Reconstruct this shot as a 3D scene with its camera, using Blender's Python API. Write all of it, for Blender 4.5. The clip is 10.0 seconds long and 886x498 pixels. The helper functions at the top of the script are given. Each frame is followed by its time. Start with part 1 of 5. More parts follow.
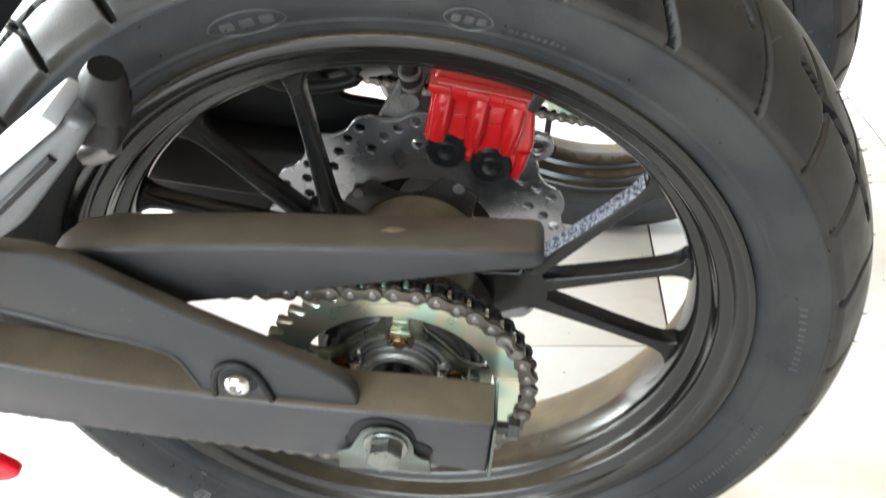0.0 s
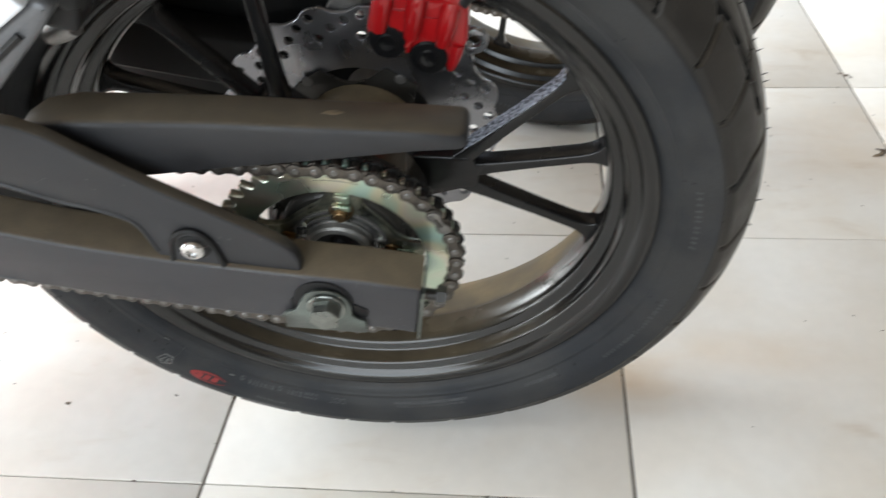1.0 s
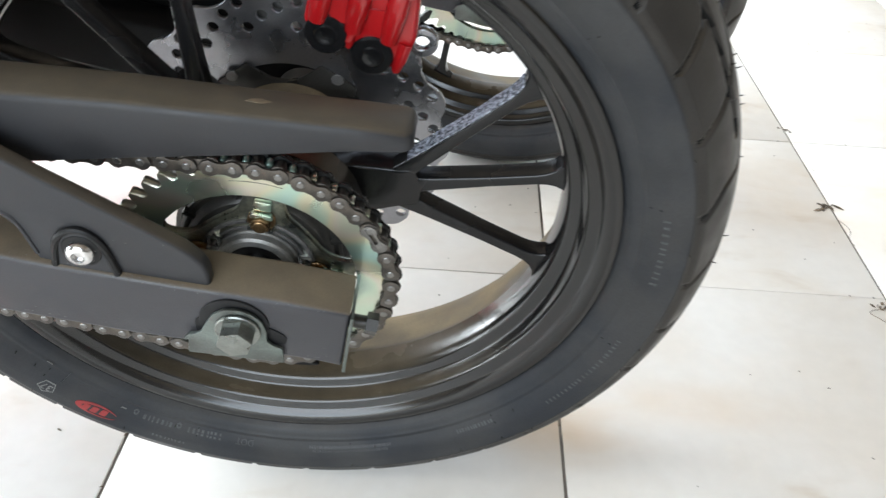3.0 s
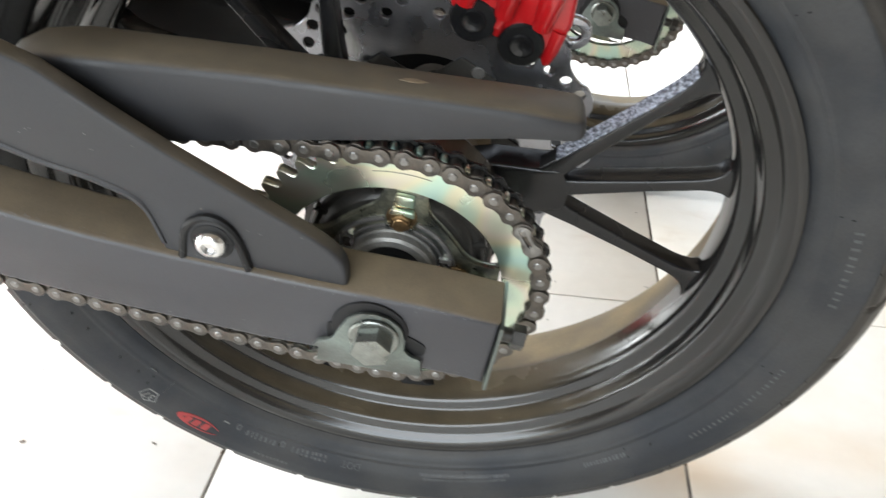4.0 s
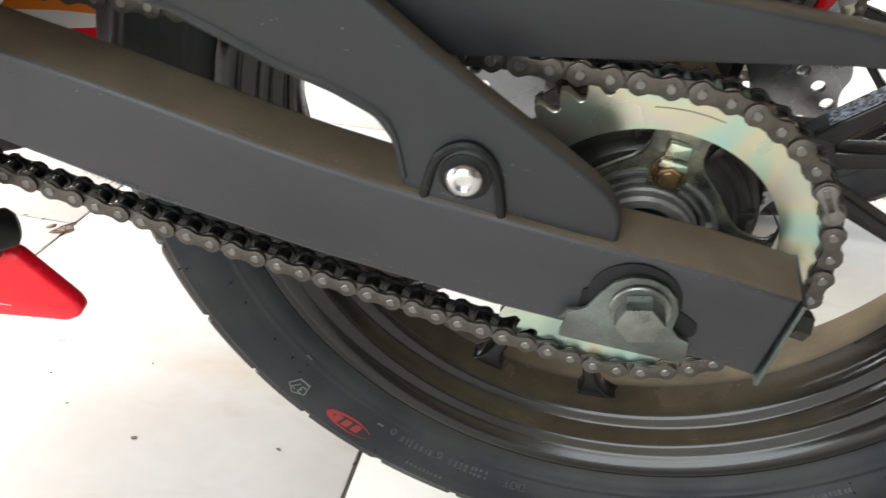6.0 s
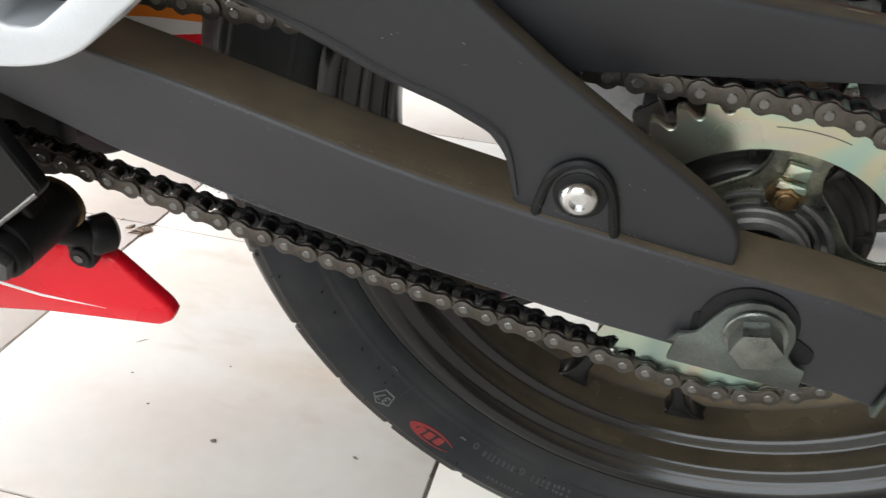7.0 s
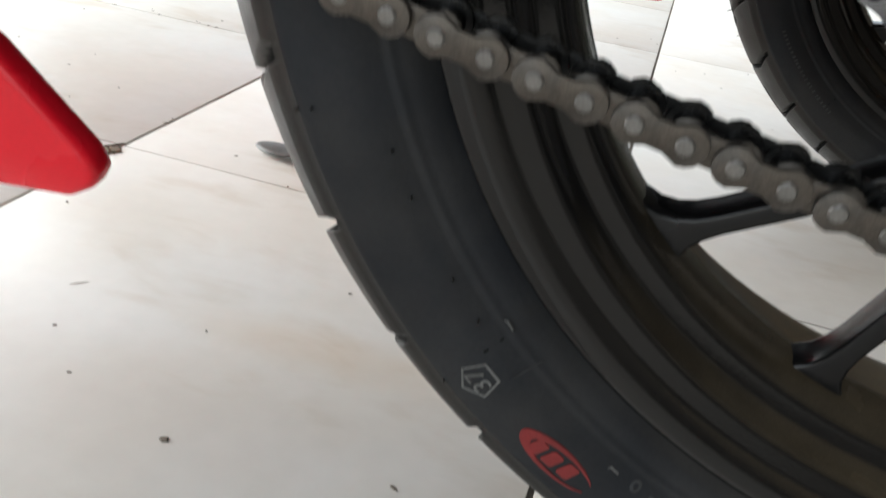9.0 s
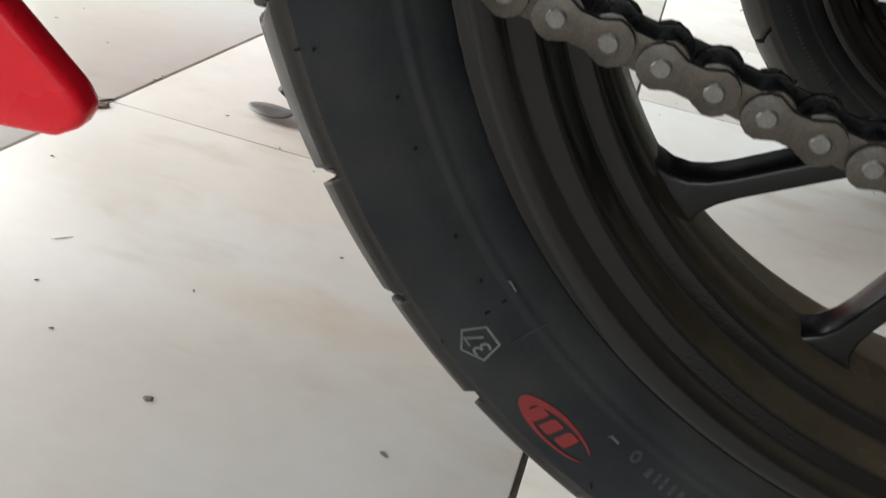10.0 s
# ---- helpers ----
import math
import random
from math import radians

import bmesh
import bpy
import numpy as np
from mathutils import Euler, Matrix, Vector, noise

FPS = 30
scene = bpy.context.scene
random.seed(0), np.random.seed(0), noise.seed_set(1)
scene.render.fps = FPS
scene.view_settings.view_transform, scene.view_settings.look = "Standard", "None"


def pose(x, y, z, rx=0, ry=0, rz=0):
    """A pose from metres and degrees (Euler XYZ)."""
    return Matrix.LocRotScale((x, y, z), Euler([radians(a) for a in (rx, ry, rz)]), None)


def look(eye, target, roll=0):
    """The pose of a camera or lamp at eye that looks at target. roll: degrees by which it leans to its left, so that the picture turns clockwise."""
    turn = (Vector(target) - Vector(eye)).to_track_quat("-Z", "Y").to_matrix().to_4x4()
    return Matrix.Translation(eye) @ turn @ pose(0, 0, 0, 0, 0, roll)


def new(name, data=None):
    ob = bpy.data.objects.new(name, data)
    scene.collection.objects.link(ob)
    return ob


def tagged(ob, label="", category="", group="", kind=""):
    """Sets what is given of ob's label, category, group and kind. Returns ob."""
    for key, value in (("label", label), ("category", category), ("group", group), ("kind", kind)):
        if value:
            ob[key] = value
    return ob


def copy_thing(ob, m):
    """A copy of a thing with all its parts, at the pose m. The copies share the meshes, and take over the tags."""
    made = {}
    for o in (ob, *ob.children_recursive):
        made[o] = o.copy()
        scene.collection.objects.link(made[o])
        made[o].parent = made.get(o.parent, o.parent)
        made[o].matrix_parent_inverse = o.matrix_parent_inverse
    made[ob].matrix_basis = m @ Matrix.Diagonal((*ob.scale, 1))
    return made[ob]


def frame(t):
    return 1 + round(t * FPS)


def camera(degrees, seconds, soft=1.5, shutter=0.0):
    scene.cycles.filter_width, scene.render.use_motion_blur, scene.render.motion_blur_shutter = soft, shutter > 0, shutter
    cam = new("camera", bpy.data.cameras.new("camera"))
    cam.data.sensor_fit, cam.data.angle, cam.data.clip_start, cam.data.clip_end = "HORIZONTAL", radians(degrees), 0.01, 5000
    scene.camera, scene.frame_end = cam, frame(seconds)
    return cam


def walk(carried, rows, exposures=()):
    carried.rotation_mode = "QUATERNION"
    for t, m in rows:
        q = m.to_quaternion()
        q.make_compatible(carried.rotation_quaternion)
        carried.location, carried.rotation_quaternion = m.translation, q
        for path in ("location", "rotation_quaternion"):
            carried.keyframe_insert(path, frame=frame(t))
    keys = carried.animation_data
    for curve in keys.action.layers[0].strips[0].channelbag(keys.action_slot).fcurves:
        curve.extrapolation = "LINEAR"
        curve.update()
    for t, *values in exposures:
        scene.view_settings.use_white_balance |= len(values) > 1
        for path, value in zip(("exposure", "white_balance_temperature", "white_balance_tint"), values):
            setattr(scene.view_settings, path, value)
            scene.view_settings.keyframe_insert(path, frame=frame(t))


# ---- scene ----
# the camera and its walk: seconds, place in metres, turn in degrees
cam = camera(53.17, 10.0, soft=1.35, shutter=0.5)
ROWS = [
    (0.0, 0.1029, -0.5278, 0.6487, 59.004, 4.469, 5.725),
    (0.5, 0.1129, -0.5658, 0.6481, 55.594, 4.051, 5.877),
    (1.0, 0.1342, -0.5839, 0.6685, 52.625, 2.554, 4.809),
    (1.5, 0.1714, -0.5829, 0.6904, 52.944, -0.589, 1.167),
    (2.0, 0.1678, -0.5843, 0.6791, 53.684, -1.143, 0.589),
    (3.5, 0.0898, -0.5071, 0.5783, 56.573, -3.981, 4.241),
    (4.0, 0.0686, -0.5018, 0.5635, 57.789, -2.241, 6.826),
    (4.5, 0.0618, -0.4904, 0.5519, 59.990, -0.510, 7.930),
    (5.0, 0.0478, -0.4789, 0.4988, 60.249, -2.413, 8.906),
    (5.5, 0.0157, -0.4632, 0.4851, 60.677, -4.132, 10.426),
    (6.0, -0.0426, -0.4766, 0.4762, 61.313, -4.280, 10.034),
    (6.2, -0.0489, -0.4759, 0.4708, 61.354, -4.335, 10.655),
    (7.5, -0.0792, -0.4704, 0.4794, 61.352, -3.628, 14.499),
    (8.0, -0.0989, -0.4355, 0.4353, 61.643, -3.851, 15.225),
    (8.5, -0.1529, -0.3354, 0.3490, 62.111, -7.257, 16.027),
    (9.0, -0.1568, -0.2874, 0.2888, 63.374, -8.530, 15.885),
    (9.4, -0.1548, -0.2878, 0.2641, 61.667, -9.618, 15.587),
    (9.6, -0.1567, -0.2858, 0.2670, 61.415, -9.853, 15.516),
    (10.0, -0.1620, -0.2804, 0.2767, 61.829, -10.380, 15.884),
]
EXPOSURES = [(0.0, 1.80, 6650, 7), (0.5, 1.33, 6500, 9), (1.0, 0.95, 6650, 9), (1.5, 0.96, 6600, 8), (2.0, 1.02, 6600, 8), (3.5, 1.54, 6350, 9), (4.0, 1.62, 6700, 9), (4.5, 1.57, 6950, 8), (5.5, 1.25, 6800, 9), (6.2, 0.95, 6850, 9), (7.5, 0.45, 6850, 10), (8.5, 0.26, 6700, 10), (9.5, 0.15, 6700, 8), (10.0, 0.12, 6850, 8)]
walk(cam, [(t, pose(x, y, z, rx, ry, rz)) for t, x, y, z, rx, ry, rz in ROWS], EXPOSURES)

# ---- light ----
world = bpy.data.worlds.new("sky")
scene.world = world
world.use_nodes = True
wn = world.node_tree
sky = wn.nodes.new("ShaderNodeTexSky")
sky.sky_type, sky.sun_disc = "NISHITA", False
sky.sun_elevation, sky.sun_rotation = radians(50), radians(200)
wn.links.new(sky.outputs[0], wn.nodes["Background"].inputs[0])
wn.nodes["Background"].inputs[1].default_value = 0.12
scene.view_settings.exposure = 0.0


def area_lamp(name, eye, target, sx, sy, watts, colour):
    d = bpy.data.lights.new(name, "AREA")
    d.shape, d.size, d.size_y, d.energy, d.color = "RECTANGLE", sx, sy, watts, colour
    ob = new(name, d)
    ob.matrix_world = look(eye, target)
    return ob


# daylight by the open shop front and the far side opening; the third lamp is an added fill
area_lamp("daylight_front", (-4.05, 1.2, 1.5), (0, 1.0, 0.6), 5.6, 2.5, 520, (0.9, 0.96, 1.0))
area_lamp("daylight_far_side", (-0.6, 4.55, 1.6), (-0.6, 0, 0.5), 5.0, 2.4, 60, (0.9, 0.96, 1.0))
area_lamp("south_fill", (-0.9, -3.55, 1.6), (-0.2, 0, 0.3), 3.0, 2.4, 62, (0.86, 0.94, 1.0))

# ---- materials ----


def mat(name, base, rough=0.5, metal=0.0, var=0.25, scale=40.0, fine=600.0, bump=0.15, dist=0.0005, spec=0.5, rvar=0.12, tint=None, tint_scale=8.0, tint_amount=0.35, coat=0.0, dust=0.0, placed=False, dust_from=0.45):
    """A painted, metal or rubber surface with broad stains, fine grain and slight relief."""
    m = bpy.data.materials.new(name)
    m.use_nodes = True
    n, l = m.node_tree.nodes, m.node_tree.links
    b = n["Principled BSDF"]
    # pieces that share a mesh take their pattern from their place in the room
    where = n.new("ShaderNodeNewGeometry").outputs["Position"] if placed else n.new("ShaderNodeTexCoord").outputs["Object"]
    def noise_node(s, detail):
        k = n.new("ShaderNodeTexNoise")
        k.inputs["Scale"].default_value, k.inputs["Detail"].default_value = s, detail
        l.new(where, k.inputs["Vector"])
        return k
    broad, grain = noise_node(scale, 4), noise_node(fine, 3)
    def mapped(src, lo, hi):
        k = n.new("ShaderNodeMapRange")
        k.inputs["From Min"].default_value, k.inputs["From Max"].default_value = 0.3, 0.7
        k.inputs["To Min"].default_value, k.inputs["To Max"].default_value = lo, hi
        l.new(src.outputs["Fac"], k.inputs["Value"])
        return k.outputs["Result"]
    val = n.new("ShaderNodeMath")
    val.operation = "MULTIPLY"
    l.new(mapped(broad, 1 - var, 1 + var), val.inputs[0])
    l.new(mapped(grain, 1 - var * 0.6, 1 + var * 0.6), val.inputs[1])
    mix = n.new("ShaderNodeMix")
    mix.data_type = "RGBA"
    mix.inputs["A"].default_value = (*base, 1)
    mix.inputs["B"].default_value = (*(tint or base), 1)
    if tint:
        third = noise_node(tint_scale, 5)
        blend = mapped(third, 0, tint_amount * 2)
        blend.node.interpolation_type = "SMOOTHERSTEP"
        l.new(blend, mix.inputs["Factor"])
    colour, dull = mix.outputs["Result"], None
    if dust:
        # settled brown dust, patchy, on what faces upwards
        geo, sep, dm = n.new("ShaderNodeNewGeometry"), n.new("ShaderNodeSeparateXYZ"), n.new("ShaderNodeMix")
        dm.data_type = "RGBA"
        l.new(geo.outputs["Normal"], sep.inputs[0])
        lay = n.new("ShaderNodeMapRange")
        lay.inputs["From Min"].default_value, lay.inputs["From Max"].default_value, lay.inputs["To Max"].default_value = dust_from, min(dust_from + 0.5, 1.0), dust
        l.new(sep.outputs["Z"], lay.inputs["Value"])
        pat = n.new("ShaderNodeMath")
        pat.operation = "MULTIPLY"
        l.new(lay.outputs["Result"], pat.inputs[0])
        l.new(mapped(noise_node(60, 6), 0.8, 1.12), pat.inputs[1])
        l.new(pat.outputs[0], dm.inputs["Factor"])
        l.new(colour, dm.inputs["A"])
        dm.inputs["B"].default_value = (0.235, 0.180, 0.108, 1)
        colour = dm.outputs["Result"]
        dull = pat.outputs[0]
    sc = n.new("ShaderNodeVectorMath")
    sc.operation = "SCALE"
    l.new(colour, sc.inputs[0])
    l.new(val.outputs[0], sc.inputs["Scale"])
    l.new(sc.outputs[0], b.inputs["Base Color"])
    gloss = mapped(broad, max(rough - rvar, 0.02), min(rough + rvar, 1))
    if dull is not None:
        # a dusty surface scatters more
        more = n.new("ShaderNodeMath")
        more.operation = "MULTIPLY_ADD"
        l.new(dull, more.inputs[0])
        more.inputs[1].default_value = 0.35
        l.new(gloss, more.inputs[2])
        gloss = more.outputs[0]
    l.new(gloss, b.inputs["Roughness"])
    b.inputs["Metallic"].default_value = metal
    b.inputs["Specular IOR Level"].default_value = spec
    b.inputs["Coat Weight"].default_value = coat
    b.inputs["Coat Roughness"].default_value = 0.08
    if bump:
        bp = n.new("ShaderNodeBump")
        bp.inputs["Strength"].default_value, bp.inputs["Distance"].default_value = bump, dist
        l.new(grain.outputs["Fac"], bp.inputs["Height"])
        l.new(bp.outputs[0], b.inputs["Normal"])
    return m


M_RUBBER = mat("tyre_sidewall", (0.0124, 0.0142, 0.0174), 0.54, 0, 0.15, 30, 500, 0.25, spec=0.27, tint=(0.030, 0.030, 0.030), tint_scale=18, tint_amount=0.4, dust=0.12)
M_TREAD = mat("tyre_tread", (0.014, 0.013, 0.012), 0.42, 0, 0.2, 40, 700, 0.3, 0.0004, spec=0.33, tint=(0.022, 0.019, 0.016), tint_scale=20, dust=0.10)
# near-black that paints the shade inside the tread cuts; the bead ticks share it
M_GROOVE = mat("groove_shade_tick_rubber", (0.008, 0.008, 0.008), 0.8, 0, 0.2, 40, 700, 0.2, spec=0.1)
M_SPOKE_GLINT = mat("scuffed_glint_alloy", (0.52, 0.56, 0.66), 0.30, 0.45, 0.35, 300, 1500, 0.5, 0.0006, tint=(0.04, 0.044, 0.062), tint_scale=560, tint_amount=0.5)
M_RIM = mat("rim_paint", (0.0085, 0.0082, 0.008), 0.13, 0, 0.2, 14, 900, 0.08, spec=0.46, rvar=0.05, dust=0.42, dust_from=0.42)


def dust_behind(m):
    """Brown brake dust covers the wide slope behind the spokes; the lips in front of them carry little."""
    n, l = m.node_tree.nodes, m.node_tree.links
    b = n["Principled BSDF"]
    layer = next(k for k in n if k.bl_idname == "ShaderNodeMix" and abs(k.inputs["B"].default_value[0] - 0.235) < 1e-4)
    settled = layer.inputs["Factor"].links[0].from_socket
    tc, sep, ramp, patch, film, thin, both, rough = (n.new("ShaderNode" + k) for k in ("TexCoord", "SeparateXYZ", "MapRange", "TexNoise", "Math", "Math", "Math", "Math"))
    l.new(tc.outputs["Object"], sep.inputs[0])
    l.new(sep.outputs["Y"], ramp.inputs["Value"])
    ramp.interpolation_type = "SMOOTHSTEP"
    for k, v in (("From Min", -0.006), ("From Max", 0.006), ("To Min", 0.0), ("To Max", 1.45)):
        ramp.inputs[k].default_value = v
    patch.inputs["Scale"].default_value, patch.inputs["Detail"].default_value = 26, 6
    l.new(tc.outputs["Object"], patch.inputs["Vector"])
    film.operation = thin.operation = "MULTIPLY"
    l.new(ramp.outputs["Result"], film.inputs[0])
    l.new(patch.outputs["Fac"], film.inputs[1])
    l.new(settled, thin.inputs[0])
    thin.inputs[1].default_value = 0.65
    both.operation = "MAXIMUM"
    l.new(film.outputs[0], both.inputs[0])
    l.new(thin.outputs[0], both.inputs[1])
    l.new(both.outputs[0], layer.inputs["Factor"])
    rough.operation = "MULTIPLY_ADD"
    l.new(film.outputs[0], rough.inputs[0])
    rough.inputs[1].default_value = 0.8
    l.new(b.inputs["Roughness"].links[0].from_socket, rough.inputs[2])
    l.new(rough.outputs[0], b.inputs["Roughness"])


dust_behind(M_RIM)
M_SPOKE = mat("spoke_paint", (0.006, 0.006, 0.0065), 0.24, 0, 0.15, 12, 900, 0.06, spec=0.35, rvar=0.05)
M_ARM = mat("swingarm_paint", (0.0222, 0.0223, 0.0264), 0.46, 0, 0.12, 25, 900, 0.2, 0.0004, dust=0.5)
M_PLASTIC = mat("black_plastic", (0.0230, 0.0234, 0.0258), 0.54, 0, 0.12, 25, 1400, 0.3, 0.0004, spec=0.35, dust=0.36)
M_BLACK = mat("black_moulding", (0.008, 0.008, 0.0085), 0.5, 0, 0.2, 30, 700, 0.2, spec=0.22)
M_HOSE = mat("hose_rubber", (0.05, 0.05, 0.05), 0.5, 0, 0.3, 60, 700, 0.2)
M_CHAIN = mat("chain_steel", (0.132, 0.126, 0.120), 0.4, 0.85, 0.3, 120, 1500, 0.2, tint=(0.078, 0.064, 0.050), tint_scale=60)
M_GREASE = mat("greased_roller", (0.008, 0.008, 0.008), 0.3, 0.3, 0.3, 120, 1500, 0.2)
M_PIN = mat("pin_steel", (0.21, 0.205, 0.197), 0.40, 0.95, 0.2, 200, 1500, 0.1)
M_ZINC = mat("zinc_sprocket", (0.62, 0.57, 0.47), 0.28, 0.95, 0.1, 18, 1200, 0.08)


def iridescent(m):
    """Passivation tints: straw, rose and sea green in broad patches."""
    n, l = m.node_tree.nodes, m.node_tree.links
    b = n["Principled BSDF"]
    tc, k, r = n.new("ShaderNodeTexCoord"), n.new("ShaderNodeTexNoise"), n.new("ShaderNodeValToRGB")
    k.inputs["Scale"].default_value, k.inputs["Detail"].default_value, k.inputs["Distortion"].default_value = 17, 2, 0.6
    l.new(tc.outputs["Object"], k.inputs["Vector"])
    l.new(k.outputs["Fac"], r.inputs["Fac"])
    e = r.color_ramp.elements
    e[0].position, e[0].color = 0.32, (0.34, 0.44, 0.40, 1)
    e[1].position, e[1].color = 0.70, (0.42, 0.62, 0.58, 1)
    for p, c in ((0.42, (0.52, 0.62, 0.50)), (0.48, (0.62, 0.58, 0.50)), (0.53, (0.64, 0.62, 0.46)), (0.60, (0.48, 0.64, 0.54))):
        q = e.new(p)
        q.color = (*c, 1)
    l.new(r.outputs[0], b.inputs["Base Color"])


iridescent(M_ZINC)
M_STEEL = mat("bright_steel", (0.6, 0.6, 0.6), 0.22, 1.0, 0.15, 60, 900, 0.1)
M_ADJ = mat("galvanised_plate", (0.105, 0.112, 0.106), 0.42, 0.9, 0.2, 60, 900, 0.15, tint=(0.16, 0.19, 0.175), tint_scale=40)
M_SPIDER = mat("spider_zinc", (0.30, 0.30, 0.23), 0.36, 0.9, 0.3, 90, 900, 0.15, tint=(0.12, 0.13, 0.12), tint_scale=70, tint_amount=0.5)
M_DISC = mat("disc_steel", (0.29, 0.292, 0.31), 0.3, 0.95, 0.12, 30, 1200, 0.08)
M_CAST = mat("grey_casting", (0.14, 0.135, 0.13), 0.5, 0.6, 0.25, 60, 800, 0.3)
M_DARK = mat("dark_hub", (0.03, 0.028, 0.025), 0.36, 0.4, 0.25, 60, 800, 0.3)
M_GOLD = mat("passivated_bolt", (0.25, 0.165, 0.085), 0.35, 0.95, 0.3, 120, 900, 0.2)
M_RED = mat("red_paint", (0.30, 0.006, 0.008), 0.16, 0, 0.1, 30, 900, 0.12, spec=0.6)
M_COWL = mat("red_cowl_paint", (0.74, 0.008, 0.022), 0.22, 0, 0.05, 10, 900, 0.03, spec=0.35)
M_WHITE = mat("white_decal", (0.8, 0.8, 0.8), 0.3, 0, 0.05, 20, 900, 0.03)
M_ORANGE = mat("orange_decal", (0.75, 0.22, 0.02), 0.3, 0, 0.05, 20, 900, 0.03)
M_SILVER = mat("silver_paint", (0.62, 0.65, 0.69), 0.40, 0.25, 0.05, 20, 900, 0.05)
M_SMUDGE = mat("rubbed_dust", (0.26, 0.20, 0.13), 0.7, 0, 0.3, 200, 1200, 0.2)
M_NUT = mat("zinc_nut", (0.19, 0.20, 0.185), 0.34, 0.9, 0.2, 120, 900, 0.15)
M_COLLAR = mat("machined_collar", (0.24, 0.235, 0.22), 0.45, 0.5, 0.25, 80, 900, 0.2)
M_LIMB = mat("limb_grey", (0.10, 0.104, 0.112), 0.42, 0.4, 0.15, 30, 900, 0.1)
M_LOGO = mat("red_print", (0.19, 0.014, 0.014), 0.55, 0, 0.2, 60, 900, 0.1)
M_MARK = mat("pale_print", (0.13, 0.13, 0.125), 0.6, 0, 0.3, 90, 900, 0.1)
M_RUB = mat("rubbed_paint", (0.10, 0.11, 0.12), 0.5, 0.2, 0.3, 90, 900, 0.2)
M_TILE = mat("ceramic_tile", (0.8, 0.775, 0.735), 0.45, 0, 0.03, 5, 60, 0.03, 0.0002, spec=0.3, tint=(0.68, 0.58, 0.45), tint_scale=6.5, tint_amount=0.14, rvar=0.08, placed=True)


def smeared(m):
    """Dry brown wipe marks: stretched patches broken up by a finer pattern."""
    n, l = m.node_tree.nodes, m.node_tree.links
    b = n["Principled BSDF"]
    src = b.inputs["Base Color"].links[0].from_socket
    geo, mp = n.new("ShaderNodeNewGeometry"), n.new("ShaderNodeMapping")
    mp.inputs["Rotation"].default_value, mp.inputs["Scale"].default_value = (0, 0, radians(28)), (3.0, 7.0, 1.0)
    l.new(geo.outputs["Position"], mp.inputs["Vector"])
    wide, fine = n.new("ShaderNodeTexNoise"), n.new("ShaderNodeTexNoise")
    for k, q, d in ((wide, 1.0, 5), (fine, 4.0, 7)):
        k.inputs["Scale"].default_value, k.inputs["Detail"].default_value, k.inputs["Distortion"].default_value = q, d, 0.5
        l.new(mp.outputs[0], k.inputs["Vector"])
    prod, lim = n.new("ShaderNodeMath"), n.new("ShaderNodeMapRange")
    prod.operation = "MULTIPLY"
    l.new(wide.outputs["Fac"], prod.inputs[0])
    l.new(fine.outputs["Fac"], prod.inputs[1])
    lim.interpolation_type = "SMOOTHSTEP"
    lim.inputs["From Min"].default_value, lim.inputs["From Max"].default_value, lim.inputs["To Max"].default_value = 0.28, 0.46, 0.30
    l.new(prod.outputs[0], lim.inputs["Value"])
    # rusty water marks that dried where wheels have stood: centre and reach of each
    for cx, cy, rx, ry, most in ((0.235, 0.070, 0.11, 0.060, 0.42), (0.36, 0.115, 0.16, 0.05, 0.22), (-0.31, 0.30, 0.10, 0.07, 0.20), (-0.30, 0.12, 0.12, 0.035, 0.26), (0.62, 0.55, 0.30, 0.20, 0.16)):
        off, dist, fall, amount, worn = (n.new("ShaderNode" + k) for k in ("Mapping", "VectorMath", "MapRange", "Math", "Mix"))
        off.inputs["Location"].default_value, off.inputs["Scale"].default_value = (-cx / rx, -cy / ry, 0), (1 / rx, 1 / ry, 0)
        dist.operation, amount.operation, worn.data_type = "LENGTH", "MULTIPLY", "RGBA"
        l.new(geo.outputs["Position"], off.inputs["Vector"])
        l.new(off.outputs[0], dist.inputs[0])
        fall.interpolation_type = "SMOOTHSTEP"
        fall.inputs["From Min"].default_value, fall.inputs["From Max"].default_value = 1.0, 0.15
        fall.inputs["To Max"].default_value = most * 2
        l.new(dist.outputs["Value"], fall.inputs["Value"])
        l.new(fall.outputs["Result"], amount.inputs[0])
        l.new(fine.outputs["Fac"], amount.inputs[1])
        worn.inputs["B"].default_value = (0.66, 0.46, 0.27, 1)
        l.new(src, worn.inputs["A"])
        l.new(amount.outputs[0], worn.inputs["Factor"])
        src = worn.outputs["Result"]
    mx = n.new("ShaderNodeMix")
    mx.data_type = "RGBA"
    mx.inputs["B"].default_value = (0.5, 0.38, 0.25, 1)
    l.new(src, mx.inputs["A"])
    l.new(lim.outputs["Result"], mx.inputs["Factor"])
    l.new(mx.outputs["Result"], b.inputs["Base Color"])


smeared(M_TILE)
M_EMBOSS = mat("raised_rubber", (0.042, 0.043, 0.045), 0.5, 0, 0.3, 60, 700, 0.2, spec=0.35)
M_GROUT = mat("grout", (0.30, 0.27, 0.235), 0.9, 0, 0.4, 30, 400, 0.4, 0.001, tint=(0.07, 0.058, 0.045), tint_scale=5, tint_amount=0.5)
M_WALL = mat("plaster", (0.16, 0.14, 0.12), 0.8, 0, 0.06, 2, 200, 0.2, 0.001)
M_CEIL = mat("brown_ceiling", (0.16, 0.125, 0.09), 0.7, 0, 0.1, 2, 100, 0.2, 0.001)
M_SPECK = mat("dry_dirt", (0.17, 0.14, 0.11), 0.9, 0, 0.4, 90, 900, 0.4, 0.001)
